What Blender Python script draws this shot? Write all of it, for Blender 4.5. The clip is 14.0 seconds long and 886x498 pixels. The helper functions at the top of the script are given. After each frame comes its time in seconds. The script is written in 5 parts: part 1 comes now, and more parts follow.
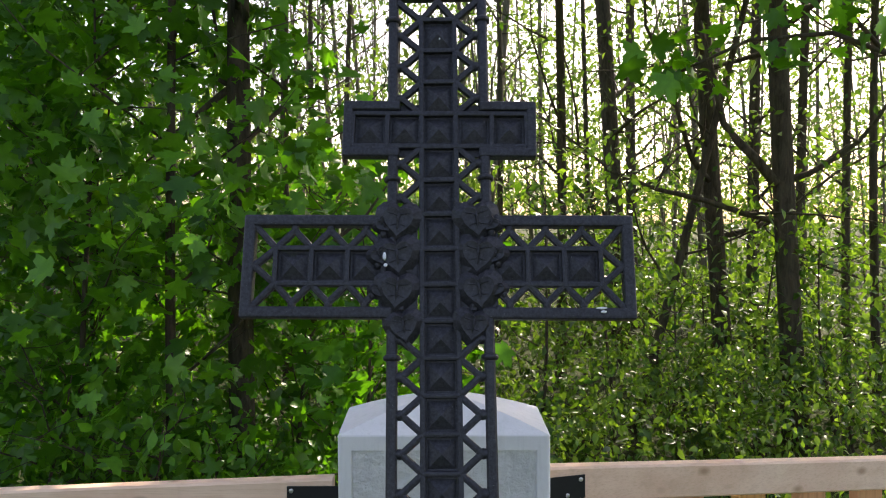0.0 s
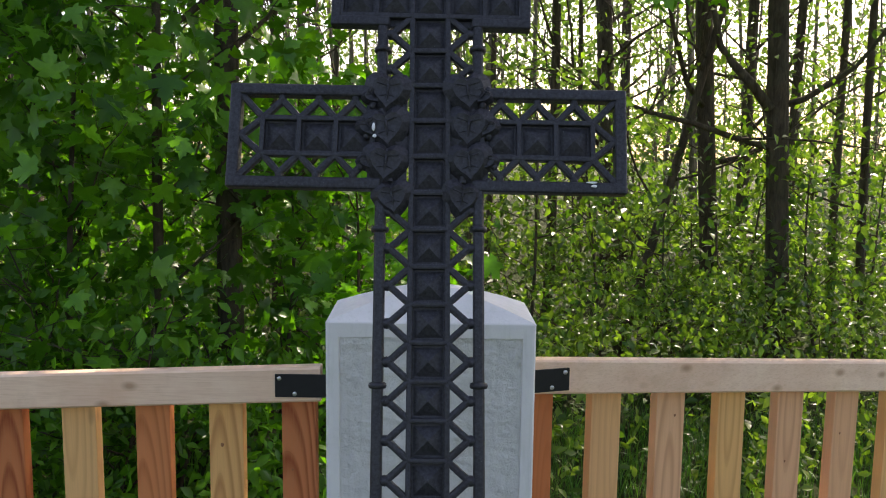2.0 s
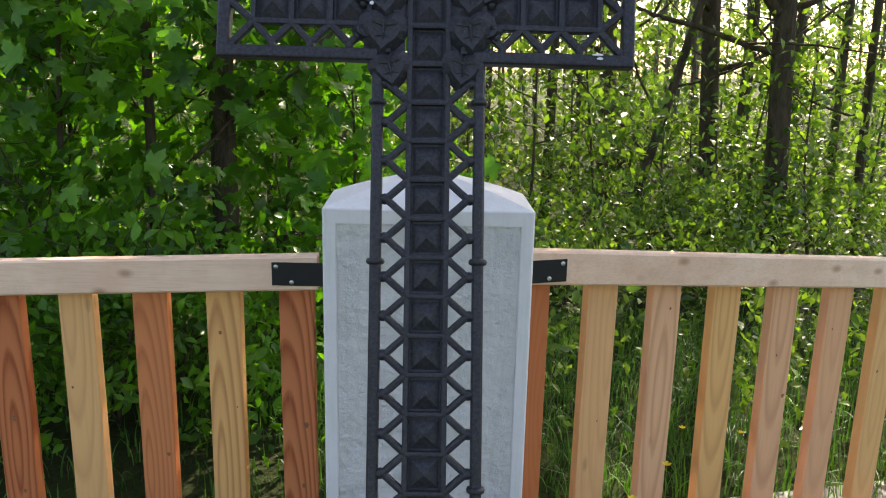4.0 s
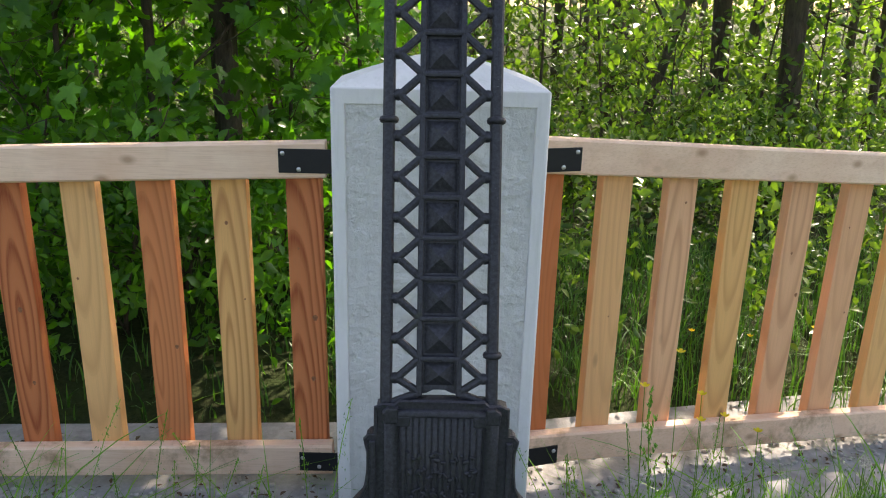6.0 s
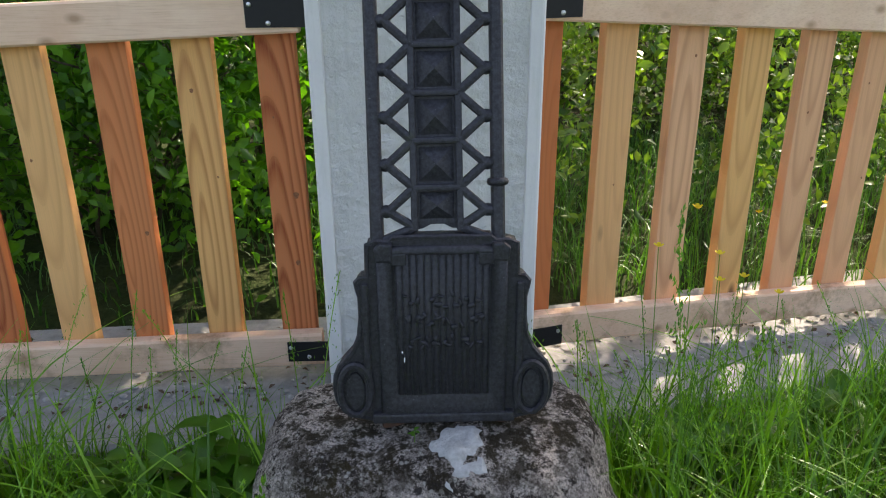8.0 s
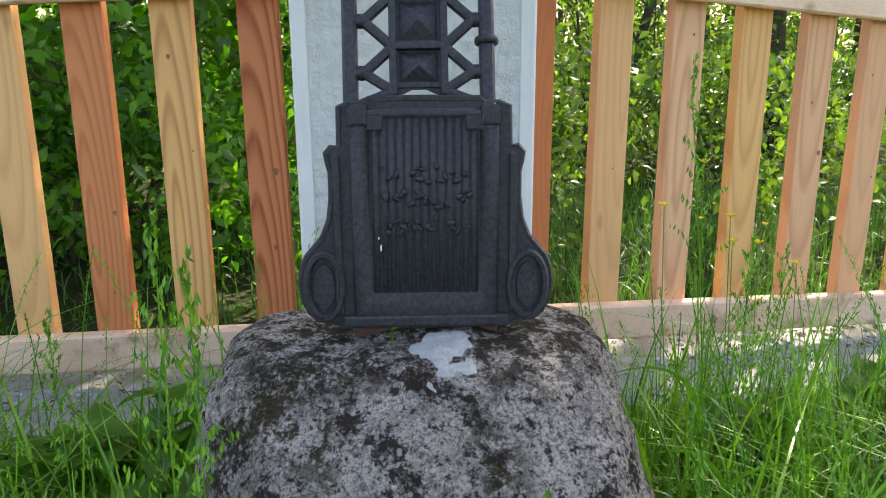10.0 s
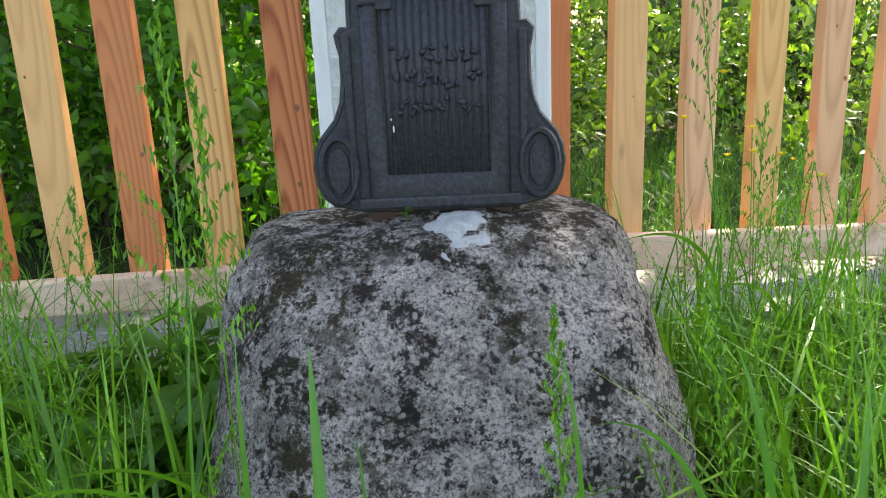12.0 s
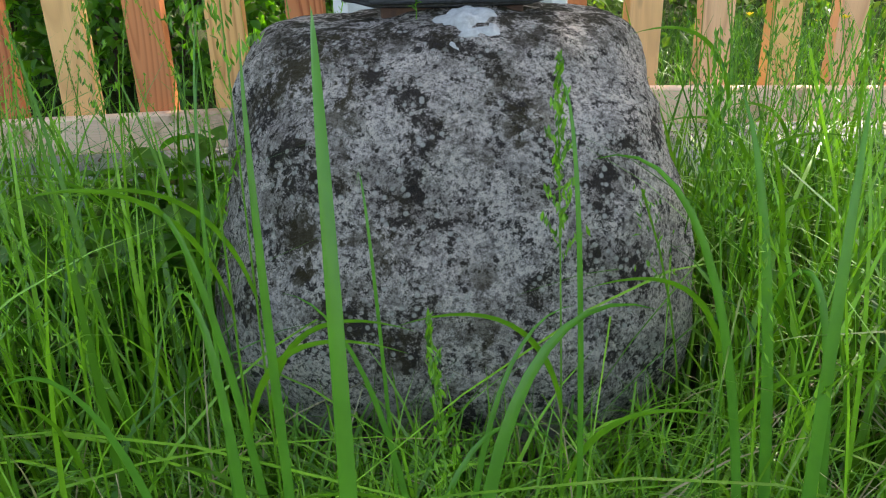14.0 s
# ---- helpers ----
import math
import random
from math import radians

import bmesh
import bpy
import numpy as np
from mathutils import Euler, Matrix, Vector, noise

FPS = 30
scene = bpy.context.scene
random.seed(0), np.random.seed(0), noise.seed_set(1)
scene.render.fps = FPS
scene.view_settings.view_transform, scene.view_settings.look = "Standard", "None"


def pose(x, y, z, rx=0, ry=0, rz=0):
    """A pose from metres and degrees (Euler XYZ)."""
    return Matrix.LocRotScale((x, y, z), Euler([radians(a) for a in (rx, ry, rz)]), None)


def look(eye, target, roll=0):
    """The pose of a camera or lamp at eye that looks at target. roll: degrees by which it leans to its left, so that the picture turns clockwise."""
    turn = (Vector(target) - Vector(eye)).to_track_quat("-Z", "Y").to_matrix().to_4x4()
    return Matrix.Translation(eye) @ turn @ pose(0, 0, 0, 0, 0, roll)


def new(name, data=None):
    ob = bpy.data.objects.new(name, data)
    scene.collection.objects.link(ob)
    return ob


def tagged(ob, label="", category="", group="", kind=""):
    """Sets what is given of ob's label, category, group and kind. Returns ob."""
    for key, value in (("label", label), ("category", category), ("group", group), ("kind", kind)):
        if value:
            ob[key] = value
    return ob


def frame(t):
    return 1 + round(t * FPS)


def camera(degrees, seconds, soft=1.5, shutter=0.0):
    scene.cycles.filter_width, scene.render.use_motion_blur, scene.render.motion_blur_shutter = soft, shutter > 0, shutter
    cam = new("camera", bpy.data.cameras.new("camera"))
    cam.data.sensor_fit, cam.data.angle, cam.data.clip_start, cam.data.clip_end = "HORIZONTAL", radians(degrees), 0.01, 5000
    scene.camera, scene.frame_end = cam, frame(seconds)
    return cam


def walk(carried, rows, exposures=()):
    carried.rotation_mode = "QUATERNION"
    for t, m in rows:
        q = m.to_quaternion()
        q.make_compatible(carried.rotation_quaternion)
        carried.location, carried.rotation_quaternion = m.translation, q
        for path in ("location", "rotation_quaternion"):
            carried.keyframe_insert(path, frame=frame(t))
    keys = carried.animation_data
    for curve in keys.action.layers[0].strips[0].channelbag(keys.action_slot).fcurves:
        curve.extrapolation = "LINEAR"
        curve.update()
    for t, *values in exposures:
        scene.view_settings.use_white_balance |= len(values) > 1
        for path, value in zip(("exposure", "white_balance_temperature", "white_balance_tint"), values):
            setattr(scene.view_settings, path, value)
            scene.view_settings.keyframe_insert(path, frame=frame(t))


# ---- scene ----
cam = camera(59.55, 14.0, soft=1.1)
# seconds, x, y, z, yaw, pitch, roll
ROWS = [
    (0.0, 0.011, -0.002, 1.834, 0.826, -1.800, 0.376),
    (0.5, 0.011, -0.009, 1.816, 0.852, -2.330, 0.333),
    (1.0, 0.017, -0.003, 1.790, 0.902, -3.425, 0.178),
    (1.5, 0.009, 0.003, 1.760, 0.528, -4.882, -0.046),
    (2.0, 0.013, 0.003, 1.714, 0.165, -6.588, -0.650),
    (2.5, 0.027, 0.007, 1.685, -0.154, -8.382, -1.024),
    (3.0, 0.023, 0.015, 1.671, -0.202, -10.261, -1.177),
    (5.5, -0.011, 0.026, 1.542, 0.169, -16.124, -1.108),
    (6.0, -0.015, 0.039, 1.495, 0.110, -17.572, -1.296),
    (6.5, -0.020, 0.048, 1.445, -0.617, -18.440, -0.831),
    (7.0, -0.001, 0.051, 1.393, -0.397, -19.635, -1.320),
    (7.5, 0.004, 0.082, 1.352, 1.715, -20.753, -1.719),
    (8.0, -0.029, 0.154, 1.265, -1.578, -22.461, 0.429),
    (8.5, -0.020, 0.207, 1.155, -1.415, -21.821, -0.693),
    (11.0, -0.003, 0.158, 0.813, -0.961, -11.623, 2.170),
    (11.5, 0.018, 0.141, 0.787, 0.034, -12.540, 2.769),
    (12.0, 0.010, 0.138, 0.758, 0.077, -15.289, 2.516),
    (12.5, 0.005, 0.131, 0.730, 0.069, -16.579, 2.188),
    (13.0, 0.014, 0.116, 0.696, 0.840, -19.199, 2.106),
    (13.5, 0.013, 0.100, 0.642, 1.183, -20.319, 1.630),
    (14.0, 0.013, 0.087, 0.627, 1.331, -22.695, 1.436),
]
EXPOSURES = [(0.0, 1.44, 7300, 20), (1.5, 1.37, 7300, 20), (2.5, 1.36, 7300, 20), (3.0, 1.53, 7300, 20), (6.5, 1.78, 7400, 17), (8.5, 1.82, 7400, 17), (11.0, 2.47, 7300, 14), (12.0, 2.44, 7350, 13), (13.0, 2.22, 7400, 12), (14.0, 2.4, 7500, 10)]
walk(cam, [(t, pose(x, y, z, 90 + pitch, roll, yaw)) for t, x, y, z, yaw, pitch, roll in ROWS], EXPOSURES)

# ---------------------------------------------------------------- world and sun
SUN_AZ, SUN_EL = 26.0, 40.0      # degrees right of the +y axis, and up
world = bpy.data.worlds.new("world")
scene.world = world
world.use_nodes = True
wn = world.node_tree
sky = wn.nodes.new("ShaderNodeTexSky")
sky.sky_type, sky.sun_disc = "NISHITA", False
sky.sun_elevation, sky.sun_rotation = radians(SUN_EL), radians(SUN_AZ)
sky.dust_density = 3.2
wn.links.new(sky.outputs[0], wn.nodes["Background"].inputs[0])
wn.nodes["Background"].inputs[1].default_value = 0.14
sun = new("sun", bpy.data.lights.new("sun", "SUN"))
sun.data.energy, sun.data.angle, sun.data.color = 5.0, radians(0.6), (1.0, 0.94, 0.84)
sun_way = Vector((math.sin(radians(SUN_AZ)) * math.cos(radians(SUN_EL)), math.cos(radians(SUN_AZ)) * math.cos(radians(SUN_EL)), math.sin(radians(SUN_EL))))
sun.matrix_world = look(sun_way * 60, (0, 0, 0))


# ---------------------------------------------------------------- materials
class Nodes:
    """A small wrapper round a material's node tree."""

    def __init__(self, name):
        self.mat = bpy.data.materials.new(name)
        self.mat.use_nodes = True
        self.t = self.mat.node_tree
        self.bsdf = self.t.nodes["Principled BSDF"]
        self.out = self.t.nodes["Material Output"]
        self.coord = self.add("ShaderNodeTexCoord").outputs["Object"]

    def add(self, kind):
        return self.t.nodes.new(kind)

    def link(self, a, b):
        self.t.links.new(a, b)

    def mapping(self, scale=(1, 1, 1), loc=None, src=None):
        m = self.add("ShaderNodeMapping")
        m.inputs["Scale"].default_value = scale
        self.link(src or self.coord, m.inputs["Vector"])
        if loc is not None:
            self.link(loc, m.inputs["Location"])
        return m.outputs[0]

    def noise(self, scale, detail=5.0, rough=0.6, vec=None, distortion=0.0):
        n = self.add("ShaderNodeTexNoise")
        n.inputs["Scale"].default_value, n.inputs["Detail"].default_value = scale, detail
        n.inputs["Roughness"].default_value, n.inputs["Distortion"].default_value = rough, distortion
        self.link(vec or self.coord, n.inputs["Vector"])
        return n.outputs["Fac"]

    def ramp(self, fac, stops):
        r = self.add("ShaderNodeValToRGB")
        e = r.color_ramp.elements
        while len(e) < len(stops):
            e.new(0.5)
        for s, (p, c) in zip(e, stops):
            s.position = p
            s.color = (*c, 1) if isinstance(c, tuple) else (c, c, c, 1)
        self.link(fac, r.inputs[0])
        return r.outputs[0]

    def mix(self, fac, a, b, mode="MIX"):
        m = self.add("ShaderNodeMix")
        m.data_type, m.blend_type = "RGBA", mode
        for sock, v in ((m.inputs[0], fac), (m.inputs[6], a), (m.inputs[7], b)):
            if isinstance(v, (int, float)):
                sock.default_value = v
            elif isinstance(v, tuple):
                sock.default_value = (*v, 1)
            else:
                self.link(v, sock)
        return m.outputs[2]

    def math(self, op, a, b=0.0):
        m = self.add("ShaderNodeMath")
        m.operation = op
        for sock, v in zip(m.inputs, (a, b)):
            if isinstance(v, (int, float)):
                sock.default_value = v
            else:
                self.link(v, sock)
        return m.outputs[0]

    def random(self):
        return self.add("ShaderNodeObjectInfo").outputs["Random"]

    def island(self):
        return self.add("ShaderNodeNewGeometry").outputs["Random Per Island"]

    def bump(self, height, strength=0.3, distance=0.01, normal=None):
        b = self.add("ShaderNodeBump")
        b.inputs["Strength"].default_value, b.inputs["Distance"].default_value = strength, distance
        self.link(height, b.inputs["Height"])
        if normal:
            self.link(normal, b.inputs["Normal"])
        return b.outputs[0]

    def finish(self, color, rough=0.7, normal=None, metal=0.0, spec=0.5):
        for key, v in (("Base Color", color), ("Roughness", rough), ("Metallic", metal), ("Specular IOR Level", spec)):
            sock = self.bsdf.inputs[key]
            if isinstance(v, (int, float)):
                sock.default_value = v
            elif isinstance(v, tuple):
                sock.default_value = (*v, 1)
            else:
                self.link(v, sock)
        if normal:
            self.link(normal, self.bsdf.inputs["Normal"])
        return self.mat


def make_iron():
    n = Nodes("painted_cast_iron")
    gen = n.add("ShaderNodeNewGeometry").outputs["Position"]
    big, fine = n.noise(9, 6, 0.65, gen), n.noise(160, 6, 0.7, gen)
    col = n.ramp(fine, [(0.36, (0.008, 0.008, 0.010)), (0.64, (0.037, 0.0365, 0.0445))])
    col = n.mix(n.ramp(big, [(0.6, 0.0), (0.8, 0.4)]), col, (0.040, 0.030, 0.025))
    moss = n.noise(14, 5, 0.7, gen)
    col = n.mix(n.ramp(moss, [(0.62, 0.0), (0.75, 0.6)]), col, (0.05, 0.06, 0.022))
    fleck = n.noise(330, 2, 0.5, gen)
    col = n.mix(n.ramp(fleck, [(0.73, 0.0), (0.76, 0.35)]), col, (0.3, 0.3, 0.3))
    nor = n.bump(n.noise(60, 7, 0.75, gen), 0.32, 0.004, n.bump(fine, 0.35, 0.0015))
    return n.finish(col, n.ramp(big, [(0.3, 0.42), (0.7, 0.62)]), nor, spec=0.42)


def make_rust():
    n = Nodes("rusty_iron")
    col = n.ramp(n.noise(40, 8, 0.7), [(0.3, (0.035, 0.02, 0.015)), (0.7, (0.12, 0.055, 0.03))])
    return n.finish(col, 0.85, n.bump(n.noise(120, 5, 0.7), 0.5, 0.003))


def make_paint(name, lo, hi, bump_scale, bump_amount):
    n = Nodes(name)
    col = n.ramp(n.noise(5, 8, 0.7), [(0.3, lo), (0.7, hi)])
    col = n.mix(n.ramp(n.noise(38, 6, 0.75), [(0.6, 0.0), (0.78, 0.5)]), col, tuple(c * 0.62 for c in lo))
    streak = n.noise(7, 4, 0.6, n.mapping((9, 9, 0.7)))
    col = n.mix(n.ramp(streak, [(0.52, 0.0), (0.8, 0.35)]), col, (lo[0] * 0.7, lo[1] * 0.74, lo[2] * 0.66))
    h = n.noise(bump_scale, 6, 0.65)
    return n.finish(col, 0.85, n.bump(h, bump_amount, 0.012, n.bump(n.noise(bump_scale * 5, 4, 0.6), 0.3, 0.002)))


def make_wood(name, stops, ring, axis_scale, knots=True, grain=None):
    """Sawn softwood with cathedral grain along the piece's length (its local z, or x for rails)."""
    n = Nodes(name)
    rnd = n.random()
    off = n.add("ShaderNodeCombineXYZ")
    n.link(n.math("MULTIPLY", rnd, 37.0), off.inputs[0])
    n.link(n.math("MULTIPLY", rnd, 91.0), off.inputs[2])
    n.link(n.math("MULTIPLY", rnd, 13.0), off.inputs[1])
    v = n.mapping(axis_scale, off.outputs[0])
    # growth rings cut lengthwise: long nested loops round a heart that lies on or beside the piece
    xyz = n.add("ShaderNodeSeparateXYZ")
    n.link(n.coord, xyz.inputs[0])
    fr = lambda k: n.math("SUBTRACT", n.math("FRACT", n.math("MULTIPLY", rnd, k)), 0.5)
    wob = n.math("MULTIPLY", n.math("SUBTRACT", n.noise(1.0, 2.0, 0.45, v, 0.4), 0.5), 0.045)
    across = n.math("MULTIPLY", n.math("ADD", n.math("SUBTRACT", xyz.outputs[0], n.math("MULTIPLY", fr(17.3), 0.10)), wob), 22.0)
    length = n.math("MULTIPLY", n.math("SUBTRACT", xyz.outputs[2], n.math("MULTIPLY", fr(9.1), 0.8)), 2.3)
    q = n.math("SQRT", n.math("ADD", n.math("MULTIPLY", across, across), n.math("MULTIPLY", length, length)))
    rings = n.math("FRACT", n.math("MULTIPLY", q, ring))
    rings = n.ramp(rings, [(0.0, 0.25), (0.12, 0.0), (0.5, 0.18), (0.85, 1.0), (0.97, 0.55)])
    fibre = n.noise(3.0, 6, 0.7, n.mapping(tuple(14 * s if s > 3 else 2.5 * s for s in axis_scale), off.outputs[0]))
    light = n.ramp(rnd, stops)
    dark = n.mix(1.0, light, (0.46, 0.26, 0.16), "MULTIPLY")
    f = n.math("MULTIPLY", n.ramp(rings, [(0.05, 0.0), (0.95, 1.0)]), n.ramp(fibre, [(0.2, 0.55), (0.7, 1.0)]))
    col = n.mix(n.math("MULTIPLY", f, grain) if grain is not None else n.math("MULTIPLY", f, n.math("ADD", n.math("MULTIPLY", n.math("POWER", n.math("FRACT", n.math("MULTIPLY", rnd, 3.7)), 2.0), 0.55), 0.20)), light, dark)
    col = n.mix(n.ramp(fibre, [(0.38, 0.16), (0.55, 0.0)]), col, (0.45, 0.22, 0.10))
    if knots:
        vo = n.add("ShaderNodeTexVoronoi")
        vo.inputs["Scale"].default_value = 1.0
        n.link(n.mapping(tuple(6.0 if s > 3 else 2.1 for s in axis_scale), off.outputs[0]), vo.inputs["Vector"])
        col = n.mix(n.ramp(vo.outputs["Distance"], [(0.035, 0.85), (0.07, 0.4), (0.10, 0.0)]), col, (0.16, 0.065, 0.03))
    nor = n.bump(fibre, 0.18, 0.002, n.bump(rings, 0.1, 0.001))
    return n.finish(col, 0.62, nor, spec=0.35)


def make_rail_wood(name, stain):
    """Pale planed spruce: long grain, small knots with a soft halo, and damp brown stains near the soil."""
    n = Nodes(name)
    rnd = n.random()
    off = n.add("ShaderNodeCombineXYZ")
    n.link(n.math("MULTIPLY", rnd, 37.0), off.inputs[0])
    long = n.noise(3.0, 5, 0.65, n.mapping((0.8, 14, 14), off.outputs[0]))
    patch = n.noise(5, 5, 0.6)
    col = n.ramp(patch, [(0.3, (0.80, 0.51, 0.34)), (0.7, (0.92, 0.66, 0.47))])
    col = n.mix(n.ramp(long, [(0.5, 0.0), (0.72, 0.35)]), col, (0.70, 0.42, 0.25))
    vo = n.add("ShaderNodeTexVoronoi")
    vo.inputs["Scale"].default_value = 1.0
    n.link(n.mapping((7, 12, 12), off.outputs[0]), vo.inputs["Vector"])
    col = n.mix(n.ramp(vo.outputs["Distance"], [(0.06, 0.75), (0.10, 0.5), (0.20, 0.0)]), col, (0.42, 0.22, 0.12))
    blot = n.math("MULTIPLY", n.ramp(n.noise(4.5, 6, 0.7), [(0.50, 0.0), (0.62, 1.0)]), n.ramp(n.noise(30, 5, 0.7), [(0.35, 0.3), (0.6, 1.0)]))
    col = n.mix(n.math("MULTIPLY", blot, stain), col, (0.30, 0.16, 0.07))
    fine = n.noise(9.0, 6, 0.7, n.mapping((1.0, 30, 30), off.outputs[0]))
    col = n.mix(n.ramp(fine, [(0.48, 0.0), (0.70, 0.45)]), col, (0.60, 0.34, 0.19))
    return n.finish(col, 0.7, n.bump(long, 0.2, 0.002, n.bump(n.noise(160, 4, 0.7), 0.2, 0.001)), spec=0.3)


def make_granite():
    n = Nodes("lichened_granite")
    grain = n.noise(150, 7, 0.8)
    cells = n.add("ShaderNodeTexVoronoi")
    cells.inputs["Scale"].default_value = 190
    n.link(n.coord, cells.inputs["Vector"])
    crystal = n.ramp(cells.outputs["Color"], [(0.2, (0.15, 0.124, 0.108)), (0.5, (0.45, 0.385, 0.345)), (0.85, (0.82, 0.73, 0.65))])
    base = n.mix(0.6, crystal, n.ramp(grain, [(0.44, (0.055, 0.042, 0.035)), (0.5, (0.41, 0.35, 0.31)), (0.55, (0.82, 0.73, 0.65))]))
    crust = n.math("MULTIPLY", n.ramp(n.noise(26, 12, 0.85), [(0.48, 0.0), (0.50, 1.0)]), n.ramp(n.noise(230, 4, 0.7), [(0.46, 0.0), (0.50, 0.9)]))
    col = n.mix(crust, base, (0.76, 0.67, 0.58))
    col = n.mix(n.ramp(n.noise(11, 12, 0.85), [(0.505, 0.0), (0.530, 0.42)]), col, (0.110, 0.088, 0.076))
    blotch = n.math("MULTIPLY", n.ramp(n.noise(13, 11, 0.80), [(0.542, 0.0), (0.556, 0.97)]), n.ramp(n.noise(120, 5, 0.8), [(0.36, 0.45), (0.46, 1.0)]))
    col = n.mix(blotch, col, (0.026, 0.018, 0.013))
    col = n.mix(n.ramp(n.noise(46, 9, 0.80), [(0.555, 0.0), (0.57, 0.95)]), col, (0.022, 0.016, 0.013))
    speck = n.math("MULTIPLY", n.ramp(n.noise(170, 4, 0.7), [(0.57, 0.0), (0.60, 0.9)]), n.ramp(n.noise(9, 6, 0.7), [(0.42, 0.2), (0.55, 1.0)]))
    col = n.mix(speck, col, (0.03, 0.023, 0.02))
    dots = n.add("ShaderNodeTexVoronoi")
    dots.inputs["Scale"].default_value = 85
    n.link(n.coord, dots.inputs["Vector"])
    dot = n.math("MULTIPLY", n.ramp(dots.outputs["Distance"], [(0.22, 1.0), (0.34, 0.0)]), n.ramp(n.noise(13, 6, 0.7), [(0.47, 0.0), (0.54, 0.75)]))
    col = n.mix(dot, col, (0.60, 0.57, 0.50))
    high = n.add("ShaderNodeSeparateXYZ")
    n.link(n.coord, high.inputs[0])
    moss = n.math("MULTIPLY", n.ramp(n.noise(24, 8, 0.75), [(0.50, 0.0), (0.55, 1.0)]), n.ramp(n.noise(5, 3, 0.5), [(0.45, 0.0), (0.62, 0.95)]))
    col = n.mix(moss, col, (0.042, 0.030, 0.007))
    top_moss = n.math("MULTIPLY", n.ramp(high.outputs[2], [(0.44, 0.0), (0.50, 1.0)]), n.ramp(n.noise(30, 8, 0.75), [(0.48, 0.0), (0.56, 0.95)]))
    col = n.mix(top_moss, col, (0.030, 0.021, 0.007))
    nor = n.bump(n.noise(38, 10, 0.8), 1.0, 0.022, n.bump(n.noise(110, 6, 0.75), 1.0, 0.010))
    return n.finish(col, 0.9, nor, spec=0.25)


def make_plain(name, lo, hi, scale, rough=0.8, bump=0.4, dist=0.005, metal=0.0):
    n = Nodes(name)
    h = n.noise(scale, 7, 0.7)
    return n.finish(n.ramp(h, [(0.3, lo), (0.7, hi)]), rough, n.bump(h, bump, dist), metal)


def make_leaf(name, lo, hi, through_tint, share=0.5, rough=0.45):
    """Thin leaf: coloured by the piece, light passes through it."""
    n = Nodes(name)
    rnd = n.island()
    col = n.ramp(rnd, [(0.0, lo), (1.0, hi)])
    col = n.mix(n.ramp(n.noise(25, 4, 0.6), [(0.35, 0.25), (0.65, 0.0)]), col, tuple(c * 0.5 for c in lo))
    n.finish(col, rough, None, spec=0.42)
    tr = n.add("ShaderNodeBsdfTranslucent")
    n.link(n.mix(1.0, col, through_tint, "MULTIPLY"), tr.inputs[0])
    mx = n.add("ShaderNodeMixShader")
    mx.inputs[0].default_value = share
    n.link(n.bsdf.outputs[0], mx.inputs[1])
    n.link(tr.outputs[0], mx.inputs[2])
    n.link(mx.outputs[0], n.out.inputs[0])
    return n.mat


def make_bark(name, lo, hi):
    n = Nodes(name)
    v = n.mapping((6, 6, 1.2))
    h = n.noise(4, 8, 0.7, v, 0.4)
    col = n.ramp(h, [(0.3, lo), (0.7, hi)])
    col = n.mix(n.ramp(n.noise(2.2, 5, 0.7), [(0.5, 0.0), (0.75, 0.5)]), col, (0.07, 0.085, 0.045))
    return n.finish(col, 0.95, n.bump(h, 0.8, 0.02), spec=0.2)


def make_ground():
    n = Nodes("grassy_soil")
    a, b = n.noise(3, 6, 0.7), n.noise(40, 6, 0.7)
    col = n.ramp(b, [(0.3, (0.012, 0.016, 0.006)), (0.7, (0.05, 0.06, 0.022))])
    col = n.mix(n.ramp(a, [(0.4, 0.0), (0.7, 0.6)]), col, (0.035, 0.06, 0.014))
    return n.finish(col, 1.0, n.bump(b, 0.8, 0.03), spec=0.1)


IRON, RUST = make_iron(), make_rust()
PAINT = make_paint("pale_grey_paint", (0.70, 0.675, 0.645), (0.79, 0.765, 0.735), 30, 0.10)
STUCCO = make_paint("rough_grey_stucco", (0.58, 0.565, 0.53), (0.75, 0.73, 0.69), 42, 1.0)
RED_WOOD = make_wood("red_larch_slat", [(0.0, (0.57, 0.165, 0.052)), (0.5, (0.68, 0.23, 0.08)), (1.0, (0.76, 0.30, 0.12))], 3.3, (8, 8, 0.75))
YELLOW_WOOD = make_wood("yellow_larch_slat", [(0.0, (0.80, 0.41, 0.14)), (0.5, (0.84, 0.46, 0.17)), (1.0, (0.82, 0.44, 0.20))], 2.3, (8, 8, 0.6))
PINK_WOOD = make_wood("pale_pink_larch_slat", [(0.0, (0.76, 0.38, 0.18)), (0.5, (0.82, 0.44, 0.235)), (1.0, (0.84, 0.47, 0.25))], 1.9, (8, 8, 0.7))
DARK_WOOD = make_wood("dark_grained_slat", [(0.0, (0.56, 0.165, 0.055)), (1.0, (0.64, 0.21, 0.075))], 2.7, (9, 9, 1.3), True, 0.95)
RAIL_WOOD = make_rail_wood("spruce_rail", 0.18)
LOW_RAIL_WOOD = make_rail_wood("stained_spruce_rail", 0.75)
STEEL = make_plain("black_steel", (0.003, 0.003, 0.004), (0.007, 0.007, 0.008), 60, 0.6, 0.1, 0.001)
ZINC = make_plain("zinc_screw", (0.5, 0.5, 0.5), (0.7, 0.7, 0.7), 90, 0.35, 0.1, 0.001, 1.0)
GRANITE = make_granite()
